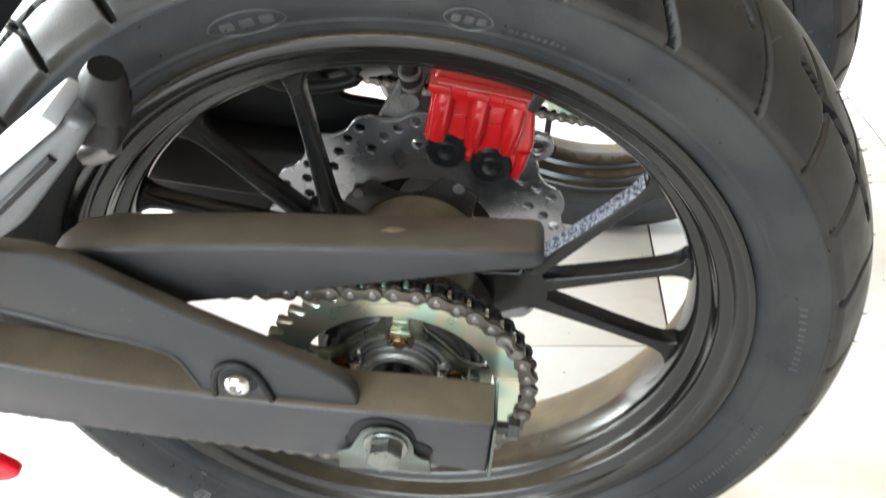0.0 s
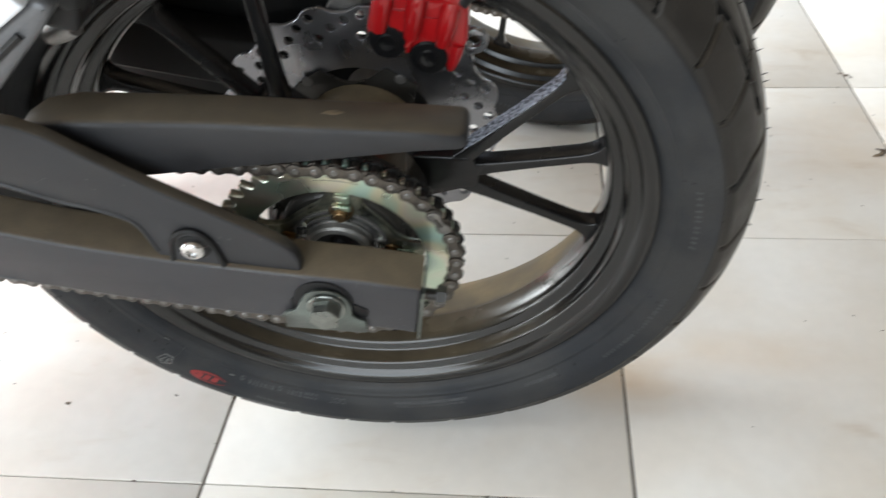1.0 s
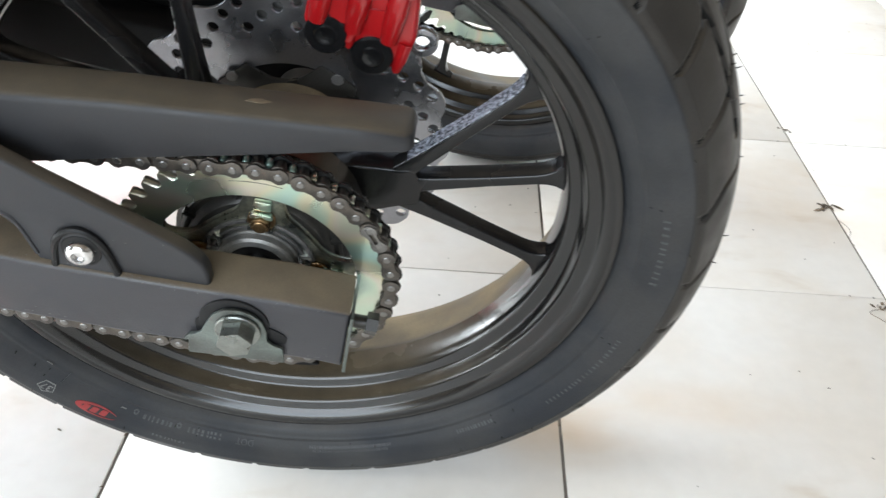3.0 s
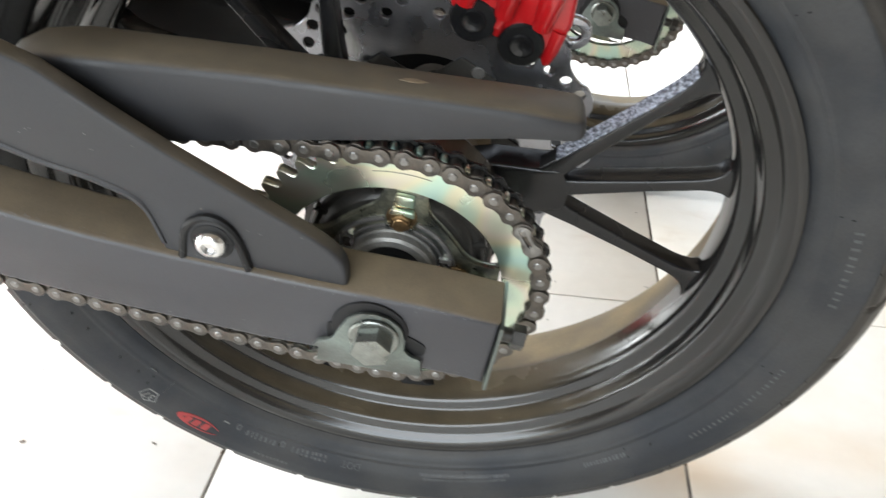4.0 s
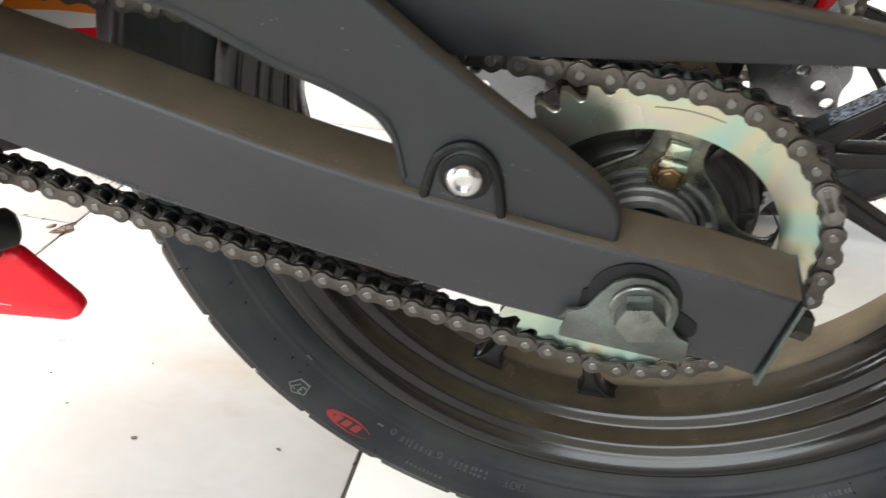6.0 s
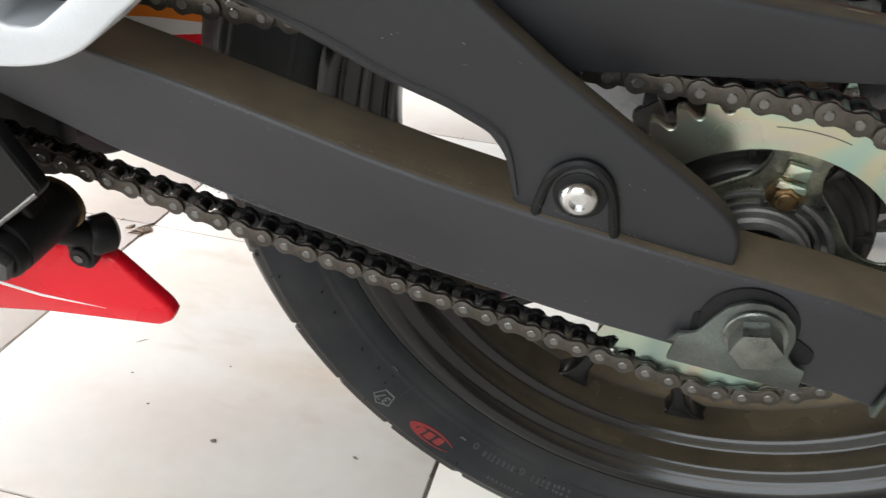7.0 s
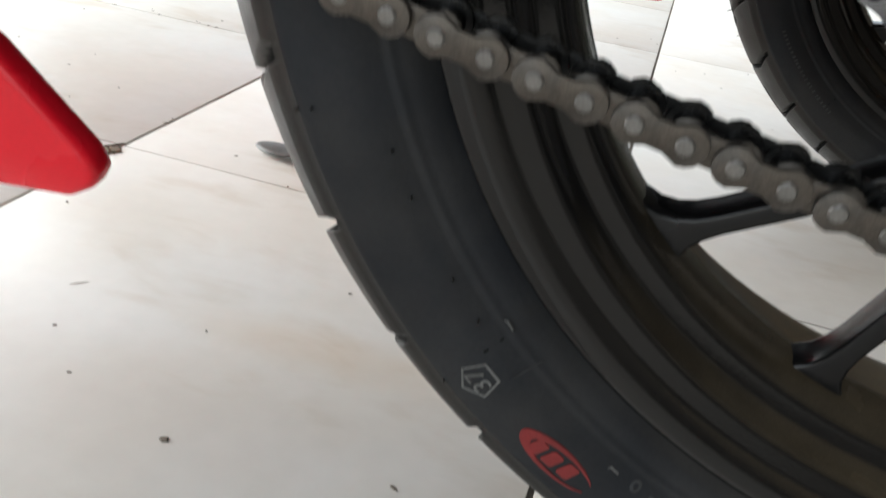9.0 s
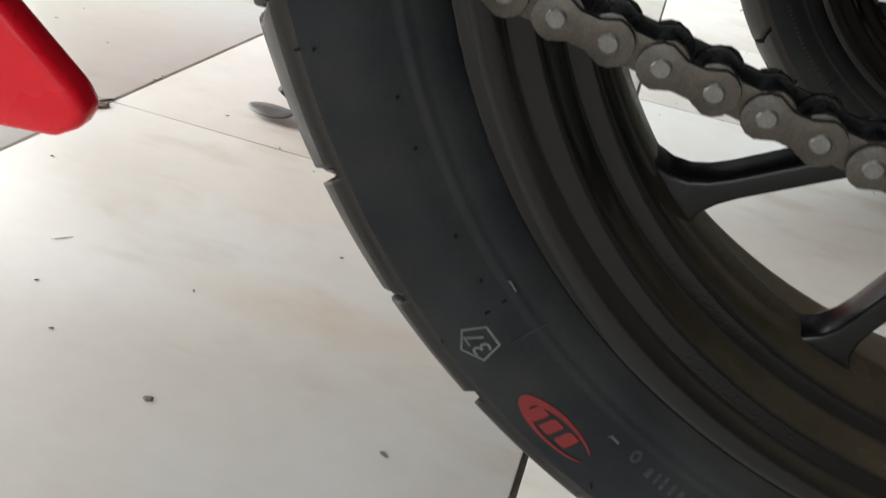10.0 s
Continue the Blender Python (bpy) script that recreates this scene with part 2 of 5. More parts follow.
M_CHIP = mat("chipped_glaze", (0.42, 0.34, 0.25), 0.8, 0, 0.4, 90, 700, 0.4, 0.001, tint=(0.16, 0.11, 0.07), tint_scale=140, tint_amount=0.5)
M_STAIN = mat("joint_debris", (0.07, 0.05, 0.033), 0.85, 0, 0.4, 60, 500, 0.4, 0.001, tint=(0.22, 0.16, 0.1), tint_scale=120)

# ---- mesh helpers ----


def finish(me, smooth=True, angle=38):
    if smooth:
        me.polygons.foreach_set("use_smooth", [True] * len(me.polygons))
        me.set_sharp_from_angle(angle=radians(angle))
    return me


def part(name, data, material, parent=None, label="", m=None, smooth=True):
    """Links a bmesh or a mesh as one object, under parent where one is given."""
    if isinstance(data, bmesh.types.BMesh):
        me = bpy.data.meshes.new(name)
        bmesh.ops.recalc_face_normals(data, faces=data.faces)
        data.to_mesh(me)
        data.free()
        finish(me, smooth)
    else:
        me = data
    if not me.materials:
        me.materials.append(material)
    ob = new(name, me)
    ob.parent = parent
    if m is not None:
        ob.matrix_basis = m
    if label:
        tagged(ob, label=label)
    return ob


def plate(outlines, y0, y1, bevel=0.0, res=2, smooth=True):
    """A plate in the x-z plane from y0 to y1: the first outline is its edge, the others are holes."""
    cu = bpy.data.curves.new("plate", "CURVE")
    cu.dimensions, cu.fill_mode = "2D", "BOTH"
    cu.extrude, cu.bevel_depth, cu.offset, cu.bevel_resolution = (y1 - y0) / 2 - bevel, bevel, -bevel, res
    for pts in outlines:
        sp = cu.splines.new("POLY")
        sp.points.add(len(pts) - 1)
        for p, (a, c) in zip(sp.points, pts):
            p.co = (a, c, 0, 1)
        sp.use_cyclic_u = True
    ob = bpy.data.objects.new("plate", cu)
    me = bpy.data.meshes.new_from_object(ob)
    bpy.data.objects.remove(ob)
    bpy.data.curves.remove(cu)
    me.transform(Matrix.Translation((0, (y0 + y1) / 2, 0)) @ Matrix.Rotation(radians(90), 4, "X"))
    bm = bmesh.new()
    bm.from_mesh(me)
    bmesh.ops.remove_doubles(bm, verts=bm.verts, dist=1e-6)
    bmesh.ops.recalc_face_normals(bm, faces=bm.faces)
    bm.to_mesh(me)
    bm.free()
    return finish(me, smooth)


def lathe(profile, seg=96, closed=True):
    """Turns (y, r) points about the y axis."""
    n = len(profile)
    a = np.arange(seg) * 2 * np.pi / seg
    v = [(r * math.cos(t), y, r * math.sin(t)) for t in a for y, r in profile]
    f = []
    for i in range(seg):
        j = (i + 1) % seg
        for k in range(n if closed else n - 1):
            k2 = (k + 1) % n
            f.append((i * n + k, i * n + k2, j * n + k2, j * n + k))
    bm = bmesh.new()
    vs = [bm.verts.new(p) for p in v]
    for q in f:
        bm.faces.new([vs[k] for k in q])
    bmesh.ops.remove_doubles(bm, verts=bm.verts, dist=1e-7)
    return bm


def rounded(pts, r, steps=4):
    """A closed outline with its corners rounded."""
    out = []
    n = len(pts)
    for i in range(n):
        p, a, b = Vector(pts[i]), Vector(pts[i - 1]), Vector(pts[(i + 1) % n])
        da, db = (a - p), (b - p)
        k = min(r, da.length * 0.45, db.length * 0.45)
        s, e = p + da.normalized() * k, p + db.normalized() * k
        for j in range(steps + 1):
            t = j / steps
            q = s * (1 - t) ** 2 + p * 2 * t * (1 - t) + e * t * t
            out.append((q.x, q.y))
    return out


def circle(cx, cz, r, n=24, start=0.0):
    return [(cx + r * math.cos(start + 2 * math.pi * i / n), cz + r * math.sin(start + 2 * math.pi * i / n)) for i in range(n)]


def tube(path, r, seg=10, caps=True):
    """A round bar or hose along a list of points; r is one radius or one for each point."""
    pts = [Vector(p) for p in path]
    rs = r if isinstance(r, (list, tuple)) else [r] * len(pts)
    bm = bmesh.new()
    rings = []
    up = Vector((0.03, 0.2, 0.97)).normalized()
    for i, p in enumerate(pts):
        d = (pts[min(i + 1, len(pts) - 1)] - pts[max(i - 1, 0)]).normalized()
        u = d.cross(up)
        if u.length < 0.05:
            u = d.cross(Vector((1, 0, 0)))
        u.normalize()
        w = d.cross(u)
        rings.append([bm.verts.new(p + (u * math.cos(2 * math.pi * k / seg) + w * math.sin(2 * math.pi * k / seg)) * rs[i]) for k in range(seg)])
    for a, b in zip(rings, rings[1:]):
        for k in range(seg):
            bm.faces.new((a[k], a[(k + 1) % seg], b[(k + 1) % seg], b[k]))
    if caps:
        bm.faces.new(rings[0])
        bm.faces.new(rings[-1][::-1])
    return bm


def spline(points, n=8):
    """Points along a smooth curve through the given ones."""
    p = [Vector(q) for q in points]
    p = [p[0] * 2 - p[1]] + p + [p[-1] * 2 - p[-2]]
    out = []
    for i in range(1, len(p) - 2):
        for j in range(n):
            t = j / n
            out.append(0.5 * ((2 * p[i]) + (p[i + 1] - p[i - 1]) * t + (2 * p[i - 1] - 5 * p[i] + 4 * p[i + 1] - p[i + 2]) * t * t + (3 * p[i] - p[i - 1] - 3 * p[i + 1] + p[i + 2]) * t ** 3))
    return out + [p[-2]]


def box(x0, x1, y0, y1, z0, z1, bevel=0.0, m=None):
    bm = bmesh.new()
    bmesh.ops.create_cube(bm, size=1, matrix=Matrix.Translation(((x0 + x1) / 2, (y0 + y1) / 2, (z0 + z1) / 2)) @ Matrix.Diagonal((x1 - x0, y1 - y0, z1 - z0, 1)))
    if bevel:
        bmesh.ops.bevel(bm, geom=bm.edges[:], offset=bevel, segments=2, affect="EDGES", profile=0.6)
    if m is not None:
        bm.transform(m)
    return bm


def disc_y(r, y0, y1, cx=0.0, cz=0.0, seg=24, bevel=0.0):
    """A short round bar along y."""
    b = bevel
    bm = lathe([(y0, 0), (y0, r - b), (y0 + b, r), (y1 - b, r), (y1, r - b), (y1, 0)] if b else [(y0, 0), (y0, r), (y1, r), (y1, 0)], seg, closed=False)
    bmesh.ops.translate(bm, verts=bm.verts, vec=(cx, 0, cz))
    return bm


def hexagon(r, y0, y1, cx=0.0, cz=0.0, start=0.0):
    return plate([circle(cx, cz, r, 6, start)], y0, y1, 0.0008, 1)


def join(*bms):
    out = bmesh.new()
    for b in bms:
        me = b
        if isinstance(b, bmesh.types.BMesh):
            me = bpy.data.meshes.new("j")
            b.to_mesh(me)
            b.free()
        out.from_mesh(me)
    return out


# ---- the room ----
def room():
    # one grouted bed, with the tiles as pieces on it
    floor = part("floor", box(-4.4, 4.4, -3.9, 4.9, -0.12, -0.0025), M_GROUT)
    tagged(floor, "white glazed ceramic floor tiles with thin dirty joints", "floor", kind="structure")
    pitch, gap, thin = 0.4003, 0.0032, 0.0017
    turn = pose(0.6367, 0.3186, 0, 0, 0, -0.09)
    tile = box(-(pitch - gap) / 2, (pitch - gap) / 2, -(pitch - thin) / 2, (pitch - thin) / 2, -0.008, 0, 0.0009)
    me = bpy.data.meshes.new("tile")
    tile.to_mesh(me)
    tile.free()
    finish(me)
    rng = random.Random(3)
    for i in range(-12, 9):
        for j in range(-10, 11):
            m = turn @ pose((i + 0.5) * pitch, (j + 0.5) * pitch, rng.uniform(-0.0006, 0.0), rng.uniform(-0.06, 0.06), rng.uniform(-0.06, 0.06), 0)
            if abs(m.translation.x) < 4.1 and -3.6 < m.translation.y < 4.6:
                part("tile", me, M_TILE, floor, m=m)
    # chips and dirt along the joints, specks and short dry scuffs on the glaze
    rng = random.Random(21)
    bm = bmesh.new()
    def fleck(x, y, l, w, ang, h=0.0009):
        n = 7
        ring = []
        for k in range(n):
            a = 2 * math.pi * k / n
            q = 1 + rng.uniform(-0.35, 0.35)
            u, v = l * math.cos(a) * q, w * math.sin(a) * q
            ring.append((x + u * math.cos(ang) - v * math.sin(ang), y + u * math.sin(ang) + v * math.cos(ang)))
        lo = [bm.verts.new((px, py, 0.0002)) for px, py in ring]
        hi = [bm.verts.new((x + (px - x) * 0.7, y + (py - y) * 0.7, h)) for px, py in ring]
        bm.faces.new(hi)
        for k in range(n):
            bm.faces.new((lo[k], lo[(k + 1) % n], hi[(k + 1) % n], hi[k]))
    fleck(-0.338, 0.013, 0.0030, 0.0018, 0.3)
    fleck(-0.2264, 0.0288, 0.0030, 0.0012, -0.6)
    for k in range(230):
        x, y = rng.uniform(-0.9, 1.2), rng.uniform(-0.25, 1.3)
        fleck(x, y, rng.uniform(0.0006, 0.0022), rng.uniform(0.0005, 0.0010), rng.uniform(0, 3.1), 0.0006)
    for k in range(16):
        x, y = rng.uniform(-0.75, 1.0), rng.uniform(-0.2, 0.9)
        fleck(x, y, rng.uniform(0.003, 0.007), rng.uniform(0.0004, 0.0008), rng.uniform(0, 3.1), 0.0004)
    tagged(part("floor_dirt", bm, M_SPECK), "scattered dark specks and dry scuffs on the tiles", "dirt", kind="stuff")
    bm = bmesh.new()
    for cx, cy, size in ((-0.5655, 0.3020, 1.5), (0.6305, 0.5188, 1.9), (0.6264, 0.2981, 1.5), (0.6365, 0.7598, 0.9)):
        for k in range(8):
            fleck(cx + rng.gauss(0, 0.0035 * size), cy + rng.gauss(0, 0.0055 * size), rng.uniform(0.001, 0.006) * size, rng.uniform(0.0005, 0.0018) * size, rng.gauss(1.4, 0.7), 0.0009)
    # fine chips all along the joints
    for k in range(170):
        i, j = rng.randint(-4, 1), rng.randint(-2, 3)
        u = rng.uniform(0, 0.4)
        q = turn @ (Vector((i * pitch + rng.gauss(0, 0.0012), j * pitch + u, 0)) if rng.random() < 0.5 else Vector((i * pitch + u, j * pitch + rng.gauss(0, 0.0012), 0)))
        fleck(q.x, q.y, rng.uniform(0.0008, 0.003), rng.uniform(0.0005, 0.0012), rng.uniform(0, 3.1), 0.0006)
    chips = join(bm, tube([(0.628 + 0.020 * math.cos(a) * (1 + 0.2 * math.sin(3 * a)), 0.283 + 0.013 * math.sin(a), 0.0012) for a in np.linspace(0.4, 5.6, 24)], 0.00035, 5),
                 tube([(0.635 + 0.008 * math.sin(3.1 * q), 0.490 - 0.045 * q, 0.0012) for q in np.linspace(0, 1, 14)], 0.00035, 5))
    bm = bmesh.new()
    for k in range(9):
        fleck(-0.5670 + rng.gauss(0, 0.008), 0.3030 + rng.gauss(0, 0.006), rng.uniform(0.003, 0.009), rng.uniform(0.002, 0.004), rng.uniform(0.1, 0.9), 0.0014)
    tagged(part("chipped_glaze", bm, M_CHIP), "pale chips where two tile joints cross", "dirt", kind="stuff")
    bm = chips
    tagged(part("joint_dirt", bm, M_STAIN), "brown dirt lodged in chipped tile joints", "dirt", kind="stuff")
    # walls and ceiling are out of view, added to close in and shape the light
    tagged(part("wall_east", box(4.2, 4.4, -3.9, 4.9, 0, 3.2), M_WALL), "unseen plain pale plaster wall added around the showroom", "wall", kind="structure")
    # piers left and right of the three openings, with a lintel over each
    for name, b in (("wall_west", ((-4.4, -4.2, -3.7, -1.7, 0, 3.2), (-4.4, -4.2, 4.1, 4.7, 0, 3.2), (-4.4, -4.2, -1.7, 4.1, 2.85, 3.2))),
                    ("wall_north", ((-4.4, -3.2, 4.7, 4.9, 0, 3.2), (2.0, 4.2, 4.7, 4.9, 0, 3.2), (-3.2, 2.0, 4.7, 4.9, 2.85, 3.2))),
                    ("wall_south", ((-4.4, -2.5, -3.9, -3.7, 0, 3.2), (0.7, 4.2, -3.9, -3.7, 0, 3.2), (-2.5, 0.7, -3.9, -3.7, 2.9, 3.2)))):
        tagged(part(name, join(*[box(*q) for q in b]), M_WALL), "unseen pale plaster wall with a wide opening, added to shape the daylight", "wall", kind="structure")
    tagged(part("ceiling", box(-4.4, 4.4, -3.9, 4.9, 3.2, 3.3), M_CEIL), "unseen brown boarded showroom ceiling, added overhead", "ceiling", kind="structure")


# ---- the motorcycle ----
AXLE_H, LEAN, TRIM = 0.3007, 11.18, 2.416
SPOKE_MID = 9.4
PITCH, TEETH = 0.0127, 42
CHAIN_R = PITCH / 2 / math.sin(math.pi / TEETH)
CHAIN_Y = -0.0885


def tyre_mesh():
    seg, tread_n = 2600, 128
    half = [(0.2265, 0.0470), (0.2300, 0.0512), (0.2325, 0.0548), (0.2345, 0.0568), (0.2375, 0.0588), (0.2395, 0.0596), (0.2400, 0.0603),
            (0.2415, 0.0606), (0.2425, 0.0606), (0.2435, 0.0612), (0.2480, 0.0645), (0.2540, 0.0673), (0.2610, 0.0686), (0.2680, 0.0689), (0.2698, 0.0692), (0.2705, 0.0684), (0.2735, 0.0680)]
    # the crown is an arc from shoulder to shoulder
    r0, w, top = 0.2770, 0.0672, 0.3050
    rise = top - r0
    rad = (w * w + rise * rise) / (2 * rise)
    amax = math.asin(w / rad)
    crown = [(r0 + rise * (1 - abs(math.sin(a) * rad / w) ** 2.7), rad * math.sin(a)) for a in np.linspace(-amax, amax, tread_n)]
    prof = [(r, -y) for r, y in half] + crown + [(r, y) for r, y in half[::-1]]
    prof = np.array(prof)
    n = len(prof)
    th = np.arange(seg) * 2 * np.pi / seg
    R = np.repeat(prof[None, :, 0], seg, 0)
    Y = np.repeat(prof[None, :, 1], seg, 0)
    # grooves: slanting cuts on both halves of the crown, repeated round the tyre
    pitches = 8
    plen = 2 * math.pi * top / pitches
    across = np.zeros(n)
    across[len(half):len(half) + tread_n] = prof[len(half):len(half) + tread_n, 1]
    on = np.zeros(n, bool)
    on[len(half):len(half) + tread_n] = True
    # each repeat: four slashes from the crown to the shoulder and one long cut across two of them (degrees round, metres out)
    cuts = [[(49.6, 0.024), (48.4, 0.035), (46.2, 0.051), (43.8, 0.072)], [(42.0, 0.034), (38.0, 0.038), (28.0, 0.041), (20.0, 0.040)], [(41.2, 0.013), (38.5, 0.032), (36.0, 0.046), (34.6, 0.066)],
            [(33.3, 0.0146), (29.2, 0.024), (26.7, 0.041), (23.8, 0.072)], [(15.3, 0.025), (14.5, 0.054), (11.0, 0.072)], [(9.6, 0.010), (8.0, 0.024), (4.7, 0.040)]]
    cuts = [[(radians(d) * top, y) for d, y in line] for line in cuts]
    # the pitch is not quite even: the pattern runs ahead along one half of the tyre
    ahead = radians(5.5) * np.clip(1.4 * np.cos((th - radians(215)) / 2) ** 2 - 0.2, 0, 1)
    S, A = np.meshgrid((th - ahead) * top, across, indexing="ij")
    depth = np.zeros_like(S)
    for side, off in ((-1, 0.0), (1, plen / 2)):
        a = A * side
        for line in cuts:
            for (s0, a0), (s1, a1) in zip(line, line[1:]):
                ss = (S - off - s0 + plen / 2) % plen - plen / 2
                dx, da = s1 - s0, a1 - a0
                t = np.clip((ss * dx + (a - a0) * da) / (dx * dx + da * da), 0, 1)
                d = np.hypot(ss - t * dx, a - a0 - t * da)
                depth = np.maximum(depth, np.clip((0.0029 - d) / 0.0018, 0, 1) * 0.0065)
    depth[:, ~on] = 0
    R = R - depth
    co = np.stack([R * np.cos(th)[:, None], Y, R * np.sin(th)[:, None]], -1).reshape(-1, 3)
    i, k = np.meshgrid(np.arange(seg), np.arange(n - 1), indexing="ij")
    j = (i + 1) % seg
    faces = np.stack([i * n + k, i * n + k + 1, j * n + k + 1, j * n + k], -1).reshape(-1, 4)
    me = bpy.data.meshes.new("tyre")
    me.from_pydata(co.tolist(), [], faces.tolist())
    me.update()
    bm = bmesh.new()
    bm.from_mesh(me)
    bmesh.ops.recalc_face_normals(bm, faces=bm.faces)
    bm.to_mesh(me)
    bm.free()
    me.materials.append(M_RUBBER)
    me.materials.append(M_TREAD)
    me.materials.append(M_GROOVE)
    # sidewall up to the shoulder's edge, tread beyond it, cuts coloured darker as shade
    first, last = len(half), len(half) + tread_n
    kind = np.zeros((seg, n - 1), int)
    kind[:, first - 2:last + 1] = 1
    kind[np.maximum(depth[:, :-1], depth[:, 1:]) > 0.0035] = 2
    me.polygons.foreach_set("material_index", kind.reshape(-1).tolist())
    return finish(me, True, 75)


def side_y(r):
    """The y of the tyre's outer side at the radius r."""
    return -np.interp(r, [0.2435, 0.248, 0.254, 0.261, 0.268, 0.2735], [0.061, 0.0645, 0.0673, 0.0686, 0.0687, 0.068])


def on_side(flat, th, r, lift=0.0004, thick=0.0005):
    """Lays a flat outline mesh (u along the rim, v outwards) onto the tyre's side at angle th (degrees) and radius r."""
    bm = bmesh.new()
    bm.from_mesh(flat)
    a0 = radians(th)
    for v in bm.verts:
        u, d, w = v.co.x, v.co.y, v.co.z
        rr, a = r + w, a0 - u / r
        v.co = (rr * math.cos(a), side_y(rr) - lift + d, rr * math.sin(a))
    return bm


def text_mesh(s, size):
    cu = bpy.data.curves.new("t", "FONT")
    cu.body, cu.size, cu.align_x, cu.align_y, cu.extrude = s, size, "CENTER", "CENTER", 0.0002
    ob = bpy.data.objects.new("t", cu)
    me = bpy.data.meshes.new_from_object(ob)
    bpy.data.objects.remove(ob)
    bpy.data.curves.remove(cu)
    me.transform(Matrix.Rotation(radians(90), 4, "X"))
    return me


def spoke_mesh(th0, th1, r0, r1):
    """One spoke of H section from the hub arm to the rim, flared at its foot."""
    a, b = Vector((r0 * math.cos(th0), r0 * math.sin(th0))), Vector((r1 * math.cos(th1), r1 * math.sin(th1)))
    d = (b - a).normalized()
    s = Vector((-d.y, d.x))
    L = (b - a).length
    st = [(0, 0.0070), (0.2, 0.0054), (0.55, 0.0042), (0.80, 0.0042), (0.86, 0.0049), (0.91, 0.0068), (0.95, 0.0103), (0.98, 0.0158), (1.0, 0.0235)]
    left = [a + d * (L * t) + s * w for t, w in st]
    right = [a + d * (L * t) - s * w for t, w in st][::-1]
    body = plate([[(p.x, p.y) for p in left + right]], -0.0178, -0.0030, 0.0018)
    return body


def wheel(bike):
    # rim: lips, ledges and the drop centre, as one turned casting
    near = [(-0.0490, 0.2300), (-0.0530, 0.2288), (-0.0540, 0.2262), (-0.0532, 0.2225), (-0.0518, 0.2195), (-0.0480, 0.2165), (-0.0462, 0.2150), (-0.0450, 0.2095), (-0.0430, 0.2078),
            (-0.0400, 0.2068), (-0.0330, 0.2050), (-0.0315, 0.2035), (-0.0300, 0.1990), (-0.0280, 0.1965), (-0.0200, 0.1940), (-0.0120, 0.1935)]
    # behind the spokes a small step, then a plain slope out to the far lip
    far = [(-0.0040, 0.1940), (-0.0034, 0.1962), (0.0020, 0.1980), (0.0120, 0.2012), (0.0300, 0.2066), (0.0400, 0.2105), (0.0462, 0.2160), (0.0518, 0.2195), (0.0532, 0.2225), (0.0540, 0.2262), (0.0530, 0.2288), (0.0490, 0.2300)]
    inner = near + far
    outer = [(0.044, 0.2285), (0.030, 0.2150), (0.012, 0.2070), (-0.012, 0.2020), (-0.030, 0.2150), (-0.044, 0.2285)]
    rim = part("rim", lathe(inner + outer, 160), M_RIM, bike, "gloss black cast alloy rim with three triple spokes")
    for g in range(3):
        c = radians(SPOKE_MID + 120 * g)
        for i in (-1, 0, 1):
            sp = part("spoke", spoke_mesh(c + i * radians(6.8) + radians(1.0 if i == 0 else 0.0), c + i * radians(23.4) + radians(1.1 if i == 0 else 0.0), 0.084, 0.1985), M_SPOKE, rim)
        # hub arm from which the three spokes branch
        def pol(r, a):
            return (r * math.cos(c + radians(a)), r * math.sin(c + radians(a)))
        arm = rounded([pol(0.03, -40), pol(0.058, -22), pol(0.084, -11.5), pol(0.097, -9.5), pol(0.100, 0), pol(0.097, 9.5), pol(0.084, 11.5), pol(0.058, 22), pol(0.03, 40)], 0.004)
        part("spoke_arm", plate([arm], -0.0182, 0.0040, 0.0025), M_SPOKE, rim)
    # scuffed strip along one spoke's upper edge, coloured pale for the daylight it catches
    a, b = radians(SPOKE_MID + 6.8), radians(SPOKE_MID + 23.4)
    p, q = Vector((0.084 * math.cos(a), 0.084 * math.sin(a))), Vector((0.1985 * math.cos(b), 0.1985 * math.sin(b)))
    d = (q - p).normalized()
    u = Vector((-d.y, d.x))
    L = (q - p).length
    strip = [p + d * L * t + u * w for t, w in ((0.12, 0.0054), (0.3, 0.0048), (0.55, 0.0039), (0.80, 0.0039), (0.86, 0.0046), (0.91, 0.0064))]
    strip += [p + d * L * t + u * w for t, w in ((0.91, 0.0074), (0.86, 0.0056), (0.80, 0.0048), (0.55, 0.0046), (0.3, 0.0055), (0.12, 0.0062))]
    part("glint_edge", plate([[(v.x, v.y) for v in strip]], -0.0166, -0.0042), M_SPOKE_GLINT, rim, "scuffed edge of a spoke, coloured pale for the daylight it catches")
    hub = lathe([(-0.052, 0.018), (-0.052, 0.054), (-0.046, 0.060), (-0.026, 0.060), (-0.018, 0.052), (0.010, 0.042), (0.022, 0.040), (0.030, 0.046), (0.044, 0.046), (0.0465, 0.042), (0.0465, 0.018)], 64)
    part("hub", hub, M_RIM, rim)
    a = radians(60)
    vb = Vector((0.193 * math.cos(a), 0.006, 0.193 * math.sin(a)))
    part("valve", tube([vb, vb * 0.93, vb * 0.87], [0.0045, 0.004, 0.0032], 10), M_BLACK, rim, "black rubber valve stem")

    tyre = part("tyre", tyre_mesh(), M_RUBBER, bike, "black road tyre with slanting tread grooves and raised sidewall marks")
    # red oval maker's mark, plain
    def ellipse(a, b, n=40):
        return [(a * math.cos(2 * math.pi * i / n), b * math.sin(2 * math.pi * i / n)) for i in range(n)]
    th = 235.0
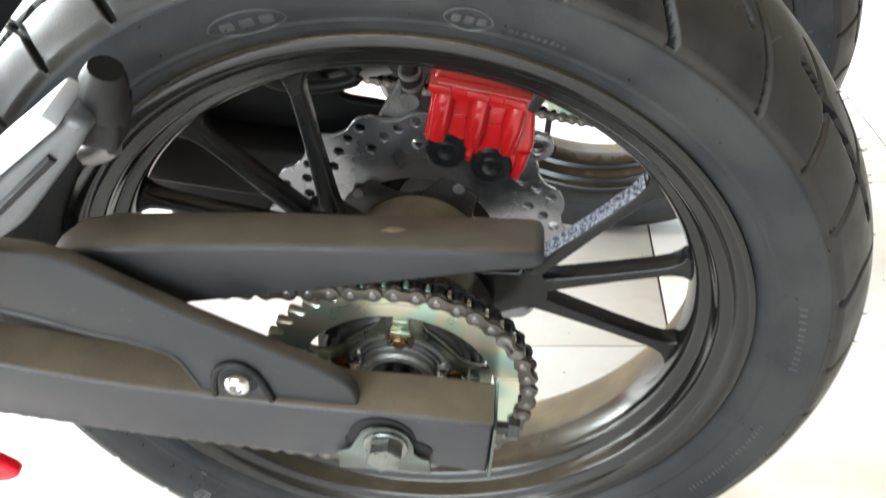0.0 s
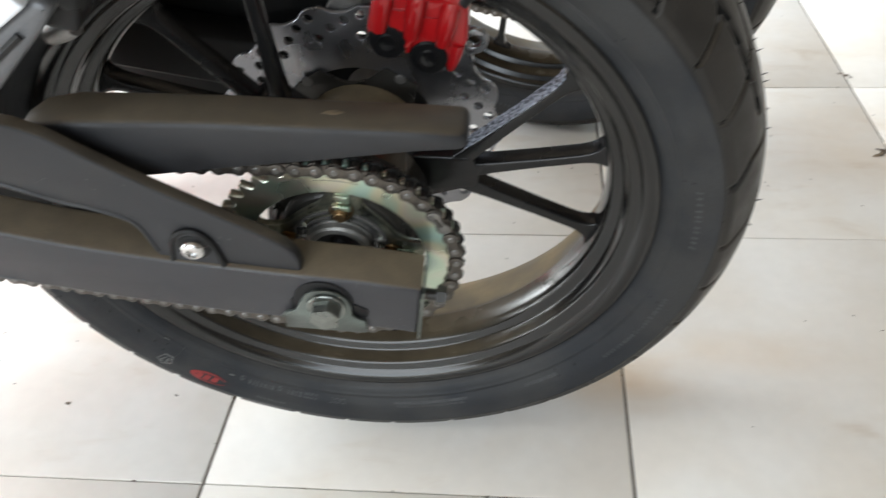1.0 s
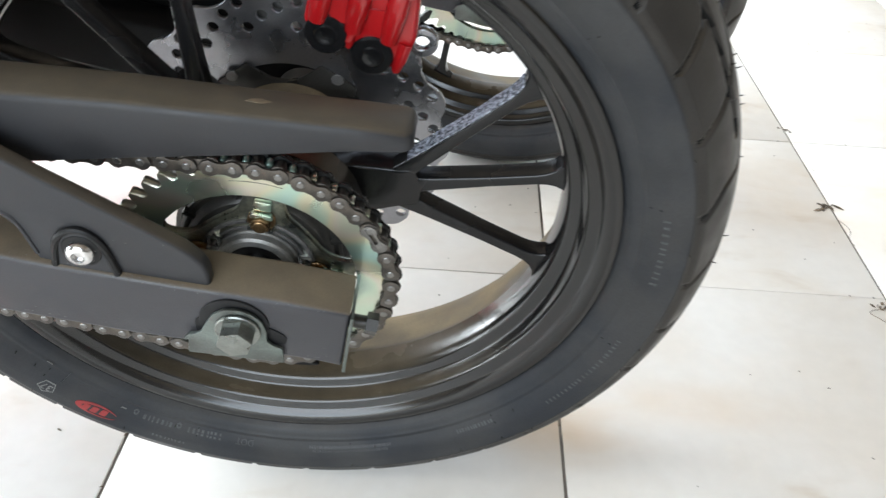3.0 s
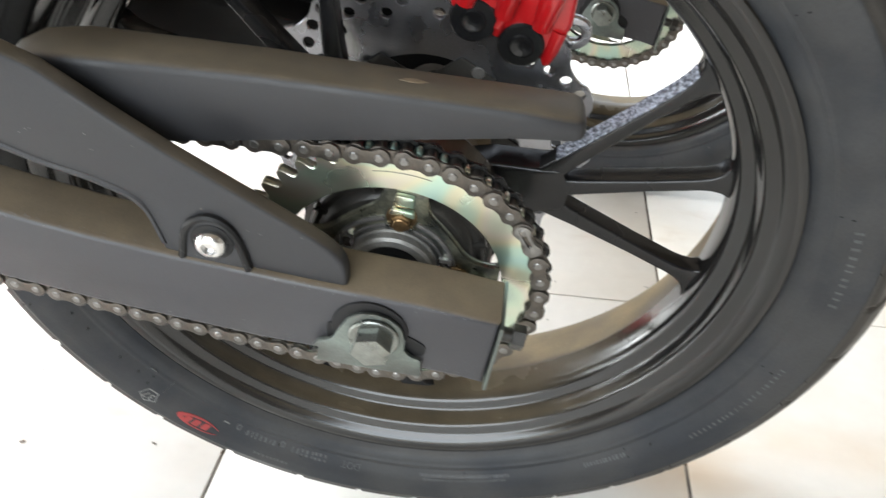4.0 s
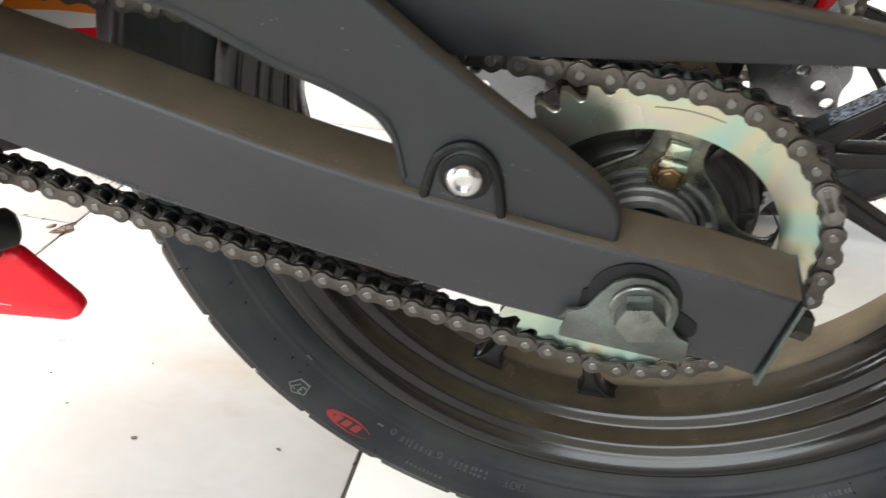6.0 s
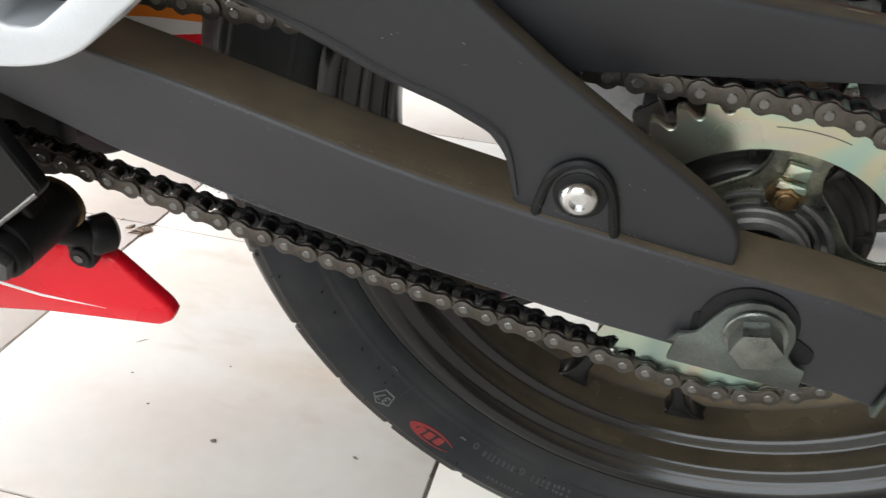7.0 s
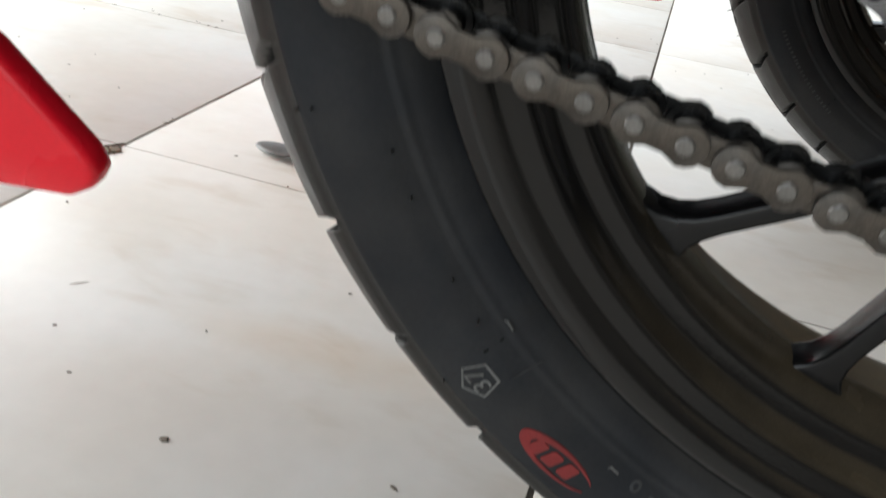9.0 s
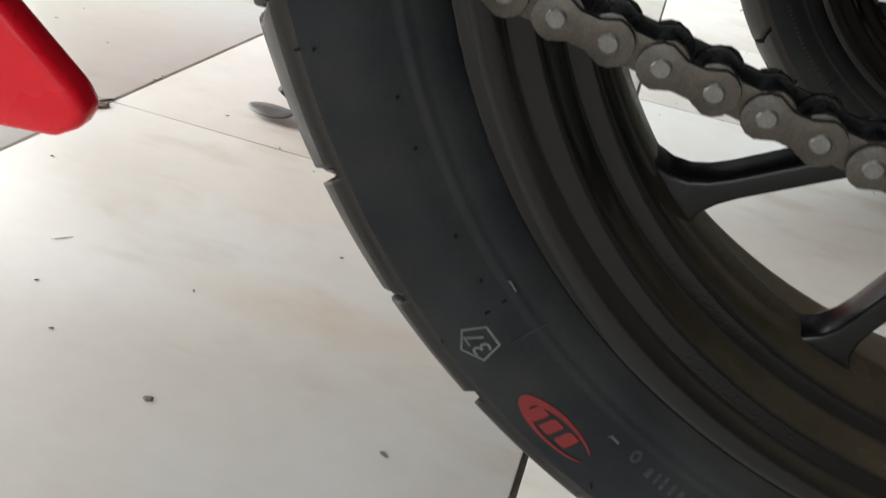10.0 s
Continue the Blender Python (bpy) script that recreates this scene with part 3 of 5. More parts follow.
    crescent = [(0.0178 * math.cos(radians(a)), 0.0064 * math.sin(radians(a))) for a in range(20, 341, 8)] + [(-0.0004 + 0.0150 * math.cos(radians(a)) + 0.003, 0.0050 * math.sin(radians(a))) for a in range(332, 27, -8)]
    crescent = [(-x, z) for x, z in crescent]
    mark = part("sidewall_mark", on_side(plate([crescent], 0, 0.0006), th, 0.2584), M_LOGO, tyre, "faded red oval maker's mark")
    for u, v in ((-0.0065, -0.0005), (0.0012, 0.0), (0.0085, 0.0005)):
        blob = rounded([(u - 0.0030, v - 0.0034), (u + 0.0022, v - 0.0034), (u + 0.0034, v + 0.0034), (u - 0.0020, v + 0.0034)], 0.0012)
        part("mark_bar", on_side(plate([blob], 0, 0.0006), th, 0.2584), M_LOGO, tyre)
    # pale pentagon with a number
    pent = [(0.0076 * math.cos(radians(90 + 72 * i)), 0.0074 * math.sin(radians(90 + 72 * i))) for i in range(5)]
    ins = [(x * 0.88, z * 0.88) for x, z in pent]
    part("number_mark", on_side(plate([pent, ins], 0, 0.0005), 225.4, 0.2585), M_MARK, tyre, "pale pentagon outline")
    part("number", on_side(text_mesh("37", 0.0094), 225.4, 0.2583), M_MARK, tyre, "pale printed number")
    # a moulding line from the number to the bead, and a hooked thread of rubber
    part("moulding_line", on_side(plate([[(-0.0001, -0.0075), (0.0001, -0.0075), (0.0004, 0.0060), (0.0002, 0.0060)]], 0, 0.0005), 226.8, 0.2440), M_EMBOSS, tyre)
    for th, rr in ((222.6, 0.2395), (239.0, 0.2470)):
        part("rubber_thread", on_side(plate([[(-0.0022, -0.0006), (0.0018, -0.0008), (0.0026, 0.0004), (0.0016, -0.0001), (-0.0021, 0.0000)]], 0, 0.0008), th, rr), M_MARK, tyre)
    # embossed ovals and unreadable raised lettering
    for th, a in ((103.0, 0.0215), (77.6, 0.0125)):
        o, q = ellipse(a, 0.0080), ellipse(a - 0.0012, 0.0069)
        part("embossed_oval", on_side(plate([o, q], 0, 0.0014), th, 0.2488), M_EMBOSS, tyre)
        for u in (-0.5, 0.0, 0.5):
            blob = rounded([(u * a - 0.20 * a, -0.0030), (u * a + 0.16 * a, -0.0030), (u * a + 0.22 * a, 0.0030), (u * a - 0.14 * a, 0.0030)], 0.0014)
            part("embossed_bar", on_side(plate([blob], 0, 0.0014), th, 0.2488), M_EMBOSS, tyre)
    rng = random.Random(8)
    def bars(start, end, r, h, w, gap):
        """Unreadable raised letters: small upright bars along the side, from one angle to the other."""
        th = start
        while th < end:
            q, k = h * rng.uniform(0.75, 1.05), w * rng.uniform(0.6, 1.2)
            part("raised_letter", on_side(plate([[(-k, -q / 2), (k, -q / 2), (k, q / 2), (-k, q / 2)]], 0, 0.0011), th, r, 0.0003), M_EMBOSS, tyre)
            th += math.degrees(2 * k / r) + gap * rng.uniform(0.7, 1.3)
    bars(243.2, 248.6, 0.2475, 0.0042, 0.0009, 0.55)
    bars(251.8, 258.0, 0.2475, 0.0050, 0.0010, 0.45)
    bars(275.4, 291.6, 0.2468, 0.0022, 0.0006, 0.22)
    bars(276.0, 290.6, 0.2500, 0.0022, 0.0006, 0.22)
    bars(305.6, 313.2, 0.2478, 0.0030, 0.0008, 0.30)
    bars(246.0, 252.0, 0.2617, 0.0030, 0.0007, 0.40)
    bars(66.4, 73.6, 0.2480, 0.0034, 0.0009, 0.45)
    bars(-1.0, 12.0, 0.2540, 0.0044, 0.0010, 0.85)
    bars(325.0, 345.0, 0.2540, 0.0030, 0.0008, 0.6)
    bars(150.0, 166.0, 0.2560, 0.0040, 0.0010, 0.7)
    part("raised_letters", on_side(text_mesh("DOT", 0.0070), 262.7, 0.2475, 0.0006), M_EMBOSS, tyre, "raised letters in the rubber")
    for th in (241.4, 249.8):
        part("raised_ring", on_side(plate([circle(0, 0, 0.0021, 16), circle(0, 0, 0.0010, 12)], 0, 0.0012), th, 0.2462, 0.0004), M_EMBOSS, tyre)
    # short fine ribs across the bead, one every thirty degrees
    for k in range(12):
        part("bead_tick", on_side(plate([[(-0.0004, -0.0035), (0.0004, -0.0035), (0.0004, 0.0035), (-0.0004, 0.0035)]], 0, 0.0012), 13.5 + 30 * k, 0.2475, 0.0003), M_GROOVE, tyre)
    # small moulding whiskers, on the crown and on the side
    for k in range(46):
        th, y = radians(rng.uniform(-60, 80)), rng.uniform(-0.055, 0.03)
        r = 0.3050 - 0.0280 * (abs(y) / 0.0672) ** 2.7
        u = Vector((math.cos(th), 0, math.sin(th)))
        p = u * r + Vector((0, y, 0))
        part("whisker", tube([p - u * 0.001, p + u * rng.uniform(0.0025, 0.005) + Vector((rng.uniform(-0.001, 0.001), rng.uniform(-0.001, 0.001), 0))], [0.0006, 0.0003], 5), M_TREAD, tyre)
    for k in range(34):
        th = rng.uniform(0, 360)
        r = rng.choice((0.247, 0.266, 0.2705))
        p = Vector((r * math.cos(radians(th)), side_y(r), r * math.sin(radians(th))))
        part("whisker", tube([p + Vector((0, 0.001, 0)), p + Vector((rng.uniform(-0.001, 0.001), -0.0028, 0.001))], [0.0006, 0.0003], 5), M_RUBBER, tyre)


def brake(bike):
    n = 240
    lobes = 17
    def wave(a):
        r = 0.1118 + 0.0036 * math.tanh(1.4 * math.cos(lobes * (a - radians(105.5))))
        return (r * math.cos(a), r * math.sin(a))
    out = [wave(a) for a in np.arange(n) * 2 * np.pi / n]
    holes = []
    for k in range(lobes):
        for da, r in ((0, 0.1078), (6.9, 0.1028), (13.5, 0.0970), (20.8, 0.0895)):
            a = radians(360 / lobes * k + da + 108)
            holes.append(circle(r * math.cos(a), r * math.sin(a), 0.0041, 12))
    disc = part("brake_disc", plate([out, circle(0, 0, 0.0600, 64)] + holes, 0.047, 0.0515, 0, 1, False), M_DISC, bike, "wavy drilled steel brake disc")
    edge = []
    for k in range(5):
        for d, r in ((-13, 0.0660), (13, 0.0660), (16, 0.0600), (24, 0.0505), (36, 0.0475), (48, 0.0505), (56, 0.0600)):
            a = radians(72 * k + 58 + d)
            edge.append((r * math.cos(a), r * math.sin(a)))
    part("disc_carrier", plate([rounded(edge, 0.003, 2), circle(0, 0, 0.024, 40)], 0.0440, 0.0468, 0.0005, 1), M_DARK, disc, "dark disc carrier")
    for k in range(5):
        a = radians(72 * k + 58)
        part("disc_bolt", disc_y(0.0045, 0.0426, 0.0440, 0.0625 * math.cos(a), 0.0625 * math.sin(a), 16, 0.0008), M_CAST, disc)
    part("wheel_spacer", lathe([(0.05, 0.014), (0.05, 0.024), (0.1, 0.021), (0.1, 0.014)], 32), M_CAST, disc)

    # caliper in red, astride the disc
    f = [(0.0123, 0.1031), (0.0231, 0.1552), (0.0872, 0.1384), (0.0861, 0.0965), (0.0710, 0.0736), (0.0540, 0.0800), (0.0480, 0.0880), (0.0330, 0.0900), (0.0250, 0.0965)]
    cal = part("brake_caliper", plate([rounded(f, 0.005)], 0.030, 0.075, 0.004), M_RED, bike, "bright red rear brake caliper with black piston caps")
    for cx, cz in ((0.0276, 0.0975), (0.0574, 0.0845)):
        part("piston_cap", disc_y(0.0142, 0.0276, 0.034, cx, cz, 32, 0.0012), M_SPOKE, cal, "black round piston cap")
        part("piston_socket", lathe([(0.0274, 0.0), (0.0274, 0.0040), (0.0264, 0.0056), (0.0264, 0.0068), (0.0278, 0.0082)], 28, closed=False), M_SPOKE, cal, m=Matrix.Translation((cx, 0, cz)))
    # three rounded fingers reach down over the body, and a horn closes round the second cap
    for cx in (0.026, 0.049, 0.072):
        x, z = cx + 0.002, 0.1475 - (cx - 0.026) * 0.24
        path = spline([(x + 0.002, 0.0315, z), (x, 0.0290, z - 0.010), (x - 0.003, 0.0285, z - 0.024), (x - 0.006, 0.0310, z - 0.040)], 4)
        part("finger", tube(path, [0.0060 + 0.0012 * math.sin(math.pi * q / (len(path) - 1)) for q in range(len(path))], 16), M_RED, cal)
    part("horn", tube([(0.0790, 0.0320, 0.0950), (0.0765, 0.0310, 0.0840), (0.0735, 0.0312, 0.0745), (0.0728, 0.0318, 0.0722)], [0.0050, 0.0045, 0.0034, 0.0018], 12), M_RED, cal)
    part("horn", tube([(0.0440, 0.0320, 0.1010), (0.0425, 0.0305, 0.0945), (0.0420, 0.0312, 0.0885)], [0.0048, 0.0040, 0.0022], 12), M_RED, cal)
    part("bridge", box(-0.032, 0.032, 0.026, 0.045, -0.007, 0.004, 0.002, Matrix.Translation((0.055, 0, 0.1415)) @ Matrix.Rotation(radians(13.5), 4, "Y")), M_RED, cal)
    for cx, cz in ((0.0265, 0.1475), (0.0500, 0.1418), (0.0735, 0.1360)):
        part("finger_pad", box(-0.0075, 0.0075, 0.0235, 0.048, -0.003, 0.0035, 0.002, Matrix.Translation((cx, 0, cz)) @ Matrix.Rotation(radians(13.5), 4, "Y")), M_RED, cal)
    for cx, cz in ((0.0365, 0.116), (0.0605, 0.110)):
        part("pocket", plate([rounded([(cx - 0.006, cz - 0.008), (cx + 0.006, cz - 0.009), (cx + 0.006, cz + 0.008), (cx - 0.006, cz + 0.009)], 0.002)], 0.0285, 0.0305), M_RED, cal)
    # bracket, slide bolt and hose at the caliper's front
    br = part("caliper_bracket", plate([rounded([(-0.004, 0.085), (0.02, 0.15), (0.008, 0.156), (-0.012, 0.12), (-0.03, 0.09), (-0.02, 0.08)], 0.004)], 0.058, 0.068, 0.002), M_CAST, bike, "dark cast caliper bracket")
    part("slide_bolt", tube([(0.004, 0.04, 0.128), (0.004, 0.075, 0.128)], 0.0065, 12), M_CAST, br)
    part("slide_boot", tube([(0.006, 0.040, 0.158), (0.005, 0.044, 0.146), (0.003, 0.048, 0.128)], [0.005, 0.0068, 0.0055], 12), M_BLACK, br)
    part("lug", plate([circle(0.089, 0.083, 0.011, 20), circle(0.089, 0.083, 0.005, 14)], 0.052, 0.058, 0.001), M_DISC, br)
    hose = spline([(0.0, 0.05, 0.145), (-0.03, 0.065, 0.165), (-0.075, 0.075, 0.15), (-0.105, 0.08, 0.125), (-0.075, 0.085, 0.112), (-0.04, 0.09, 0.12), (-0.10, 0.095, 0.155), (-0.2, 0.1, 0.17)])
    part("brake_hose", tube(hose, 0.0052, 10), M_BLACK, bike, "black rubber brake hose")
    loop = spline([(-0.055, 0.10, 0.190), (-0.085, 0.098, 0.172), (-0.120, 0.096, 0.150), (-0.150, 0.095, 0.138), (-0.178, 0.097, 0.143), (-0.190, 0.10, 0.165), (-0.182, 0.103, 0.188), (-0.15, 0.105, 0.20)])
    part("sensor_cable", tube(loop, 0.0065, 12), M_HOSE, bike, "looped grey-black rubber hose")
    part("hose_clip", lathe([(-0.003, 0.0062), (-0.003, 0.0078), (0.003, 0.0078), (0.003, 0.0062)], 20), M_STEEL, br, m=Matrix.Translation((-0.11, 0.0965, 0.156)) @ Vector((0.8, 0, 0.55)).to_track_quat("Y", "Z").to_matrix().to_4x4())
    for k in range(3):
        part("boot_fold", lathe([(-0.0014, 0.004), (-0.0014, 0.0076), (0.0014, 0.0076), (0.0014, 0.004)], 18), M_BLACK if k % 2 else M_CAST, br, m=Matrix.Translation((0.0055, 0.0425 + 0.0018 * k, 0.1500 - 0.0055 * k)) @ Vector((-0.08, 0.3, -0.95)).to_track_quat("Y", "Z").to_matrix().to_4x4())


def sprocket(bike):
    out = []
    for k in range(TEETH):
        a = 2 * math.pi * (k + 0.5) / TEETH
        w = 2 * math.pi / TEETH
        for da, r in ((-0.5, -0.0044), (-0.33, -0.0036), (-0.16, 0.002), (-0.06, 0.0037), (0.06, 0.0037), (0.16, 0.002), (0.33, -0.0036)):
            out.append(((CHAIN_R + r) * math.cos(a + da * w), (CHAIN_R + r) * math.sin(a + da * w)))
    sp = part("rear_sprocket", plate([out, circle(0, 0, 0.0632, 96)], CHAIN_Y - 0.0033, CHAIN_Y + 0.0033, 0, 1, False), M_ZINC, bike, "iridescent zinc-plated rear sprocket on four webs")
    # set-back spider: a narrow inner ring, a rim under the toothed ring and four webs that carry the bolts
    SP_Y = -0.0795
    edge = []
    for k in range(4):
        for d, r in ((-45, 0.0386), (-34, 0.0390), (-24, 0.0405), (-17, 0.0440), (-13, 0.0490), (-11, 0.0560), (-11.5, 0.0600), (-15, 0.0632), (-23, 0.0648), (23, 0.0648), (15, 0.0632), (11.5, 0.0600), (11, 0.0560), (13, 0.0490), (17, 0.0440), (24, 0.0405), (34, 0.0390)):
            a = radians(83 + 90 * k + d)
            edge.append((r * math.cos(a), r * math.sin(a)))
    part("spider", plate([edge, circle(0, 0, 0.0270, 48)], SP_Y - 0.003, -0.0845 + 0.007, 0.0014, 2), M_SPIDER, sp, "dull zinc-plated spider")
    # machined steps on the spider's inner ring, broken at the bolts
    for k in range(4):
        for r0, r1, y in ((0.0285, 0.0305, 0.0012), (0.0335, 0.0362, 0.0018)):
            arc = [radians(83 + 90 * k + 15 + 60 * q / 14) for q in range(15)]
            seg = [(r1 * math.cos(a), r1 * math.sin(a)) for a in arc] + [(r0 * math.cos(a), r0 * math.sin(a)) for a in arc[::-1]]
            part("machined_step", plate([seg], SP_Y - 0.003 - y, SP_Y - 0.002, 0.0005, 1), M_CAST, sp)
    part("cush_drive", lathe([(-0.052, 0.018), (-0.052, 0.0550), (-0.055, 0.0565), (-0.063, 0.0565), (-0.065, 0.0548), (-0.066, 0.0525), (-0.0700, 0.0518), (-0.0715, 0.0500), (-0.0715, 0.0470), (-0.0745, 0.0455), (-0.0765, 0.0430), (-0.0765, 0.018)], 72), M_DARK, sp, "dark cast sprocket carrier with stepped rings")
    part("collar", lathe([(-0.076, 0.0185), (-0.0890, 0.0185), (-0.0900, 0.0195), (-0.0900, 0.0235), (-0.0885, 0.0250), (-0.0840, 0.0252), (-0.0835, 0.0265), (-0.076, 0.0268)], 56), M_COLLAR, sp, "grey cast bearing collar")
    part("seal", lathe([(-0.0850, 0.0080), (-0.0850, 0.0184), (-0.076, 0.0184), (-0.076, 0.0080)], 40), M_BLACK, sp)
    for a in (150, 8):
        c = radians(a)
        q = Vector((0.0300 * math.cos(c), 0, 0.0300 * math.sin(c)))
        part("retaining_clip", plate([rounded([(q.x - 0.0042, q.z - 0.0055), (q.x + 0.0042, q.z - 0.0055), (q.x + 0.0042, q.z + 0.0055), (q.x - 0.0042, q.z + 0.0055)], 0.001, 2), rounded([(q.x - 0.002, q.z - 0.0032), (q.x + 0.002, q.z - 0.0032), (q.x + 0.002, q.z + 0.0032), (q.x - 0.002, q.z + 0.0032)], 0.0005, 2)], -0.0850, -0.0826), M_STEEL, sp, "small bright retaining clip")
    for k in range(4):
        c = radians(83 + 90 * k)
        p = (0.0370 * math.cos(c), 0.0370 * math.sin(c))
        e = (0.0500 * math.cos(c), 0.0500 * math.sin(c))
        def across(r0, r1, w0, w1, along=0.0):
            """A small four-sided outline set across the web: from radius r0 to r1, half as wide as w0 and w1 say."""
            u, v = Vector((math.cos(c), math.sin(c))), Vector((-math.sin(c), math.cos(c)))
            return rounded([tuple(u * rr + v * (along + w)) for rr, w in ((r0, -w0), (r1, -w1), (r1, w1), (r0, w0))], 0.0008, 2)
        part("lock_tab", plate([across(0.0465, 0.0535, 0.0056, 0.0050)], -0.0860, -0.0826, 0.0006, 1), M_ZINC, sp)
        part("lock_flap", plate([across(0.0412, 0.0452, 0.0072, 0.0060)], -0.0880, -0.0845, 0.0007, 1), M_ZINC, sp)
        for side in (-0.0064, 0.0064):
            part("washer_lug", plate([across(0.0288, 0.0322, 0.0013, 0.0013, side)], -0.0862, -0.0826, 0.0004, 1), M_NUT, sp)
        part("bolt_flange", disc_y(0.0085, -0.0845, -0.0826, *p, 28, 0.0004), M_GOLD, sp)
        part("bolt", hexagon(0.0064, -0.0895, -0.0845, *p, start=c), M_GOLD, sp, "gold-passivated hexagon bolt")
        part("bolt_end", disc_y(0.0044, -0.0912, -0.0894, *p, 20, 0.0005), M_GOLD, sp)
    # a scratch along the face of the toothed ring
    arc = [radians(a) for a in range(74, 100, 2)]
    rr = CHAIN_R - 0.0108
    part("scratch", plate([[((rr + 0.0002) * math.cos(a), (rr + 0.0002) * math.sin(a)) for a in arc] + [((rr - 0.0002) * math.cos(a), (rr - 0.0002) * math.sin(a)) for a in arc[::-1]]], CHAIN_Y - 0.0036, CHAIN_Y - 0.0032), M_SPIDER, sp)
    for k in range(8):
        c = radians(15 + 45 * k)
        part("carrier_rib", box(0.044, 0.0540, -0.0735, -0.0690, -0.0020, 0.0020, 0.0008, Matrix.Rotation(-c, 4, "Y")), M_DARK, sp)


def link_outline(h, waist, r):
    pts = []
    for i in range(9):
        a = radians(-90 + 180 * i / 8)
        pts.append((h + r * math.cos(a), r * math.sin(a)))
    pts += [(h * 0.35, waist), (-h * 0.35, waist)]
    for i in range(9):
        a = radians(90 + 180 * i / 8)
        pts.append((-h + r * math.cos(a), r * math.sin(a)))
    pts += [(-h * 0.35, -waist), (h * 0.35, -waist)]
    return pts


def chain(bike):
    h = PITCH / 2
    # pins along the lower run, round the sprocket and along the upper run
    a0, step = radians(-103.0), 2 * math.pi / TEETH
    slope = radians(-10.6)
    lower = []
    p = (CHAIN_R * math.cos(a0), CHAIN_R * math.sin(a0))
    for k in range(44, 0, -1):
        s = k * PITCH
        lower.append((p[0] - s * math.cos(slope), p[1] - s * math.sin(slope) - 0.004 * math.sin(min(s / 0.56, 1) * math.pi)))
    arc, a = [], a0
    while a < radians(90.0):
        arc.append((CHAIN_R * math.cos(a), CHAIN_R * math.sin(a)))
        a += step
    x, z = arc[-1]
    upper = [(x - k * PITCH, CHAIN_R + (z - CHAIN_R) * max(0, 1 - k) - 0.0015 * math.sin(min(k / 44, 1) * math.pi)) for k in range(1, 45)]
    pins = lower + arc + upper
    root = new("chain")
    root.parent = bike
    tagged(root, label="grey steel roller drive chain with greased rollers")
    o_plate = [plate([link_outline(h, 0.0039, 0.0057)], s * 0.0064 - 0.0008 + (0.0003 if s > 0 else -0.0003), s * 0.0064 + 0.0008, 0.0003, 1) for s in (-1, 1)]
    i_plate = [plate([link_outline(h, 0.0042, 0.0061)], s * 0.0046 - 0.0008, s * 0.0046 + 0.0008, 0.0003, 1) for s in (-1, 1)]
    heads = [disc_y(0.0025, -0.0082, 0.0080, sx * h, 0, 10, 0.0005) for sx in (-1, 1)]
    rollers = [disc_y(0.0042, -0.0038, 0.0038, sx * h, 0, 12) for sx in (-1, 1)]
    def mesh_of(name, plates, rounds, m1, m2):
        near = bmesh.new()
        near.from_mesh(plates[0])
        k0 = len(near.faces)
        bm = near
        bm.from_mesh(plates[1])
        k = len(bm.faces)
        me = bpy.data.meshes.new(name)
        for b in rounds:
            t = bpy.data.meshes.new("t")
            b.to_mesh(t)
            b.free()
            bm.from_mesh(t)
        bm.faces.ensure_lookup_table()
        for f in bm.faces[k0:k]:
            f.material_index = 1
        for f in bm.faces[k:]:
            f.material_index = 2
        bmesh.ops.recalc_face_normals(bm, faces=bm.faces)
        bm.to_mesh(me)
        bm.free()
        for q in (m1, M_GREASE, m2):
            me.materials.append(q)
        return finish(me, True, 35)
    outer = mesh_of("outer_link", o_plate, heads, M_CHAIN, M_PIN)
    inner = mesh_of("inner_link", i_plate, rollers, M_CHAIN, M_GREASE)
    for i, (a, b) in enumerate(zip(pins, pins[1:])):
        t = math.atan2(b[1] - a[1], b[0] - a[0])
        m = Matrix.Translation(((a[0] + b[0]) / 2, CHAIN_Y, (a[1] + b[1]) / 2)) @ Matrix.Rotation(-t, 4, "Y")
        part("outer_link" if i % 2 else "inner_link", outer if i % 2 else inner, None, root, m=m)
        if i == 59:
            # the joining link carries a bright spring clip
            clip = plate([link_outline(h, 0.0030, 0.0048), rounded([(-h * 0.6, -0.0012), (h * 1.5, -0.0012), (h * 1.5, 0.0012), (-h * 0.6, 0.0012)], 0.0008, 2)], -0.0088, -0.0080, 0.0002, 1)
            part("spring_clip", clip, M_PIN, root, "bright spring clip on the joining link", m=m)


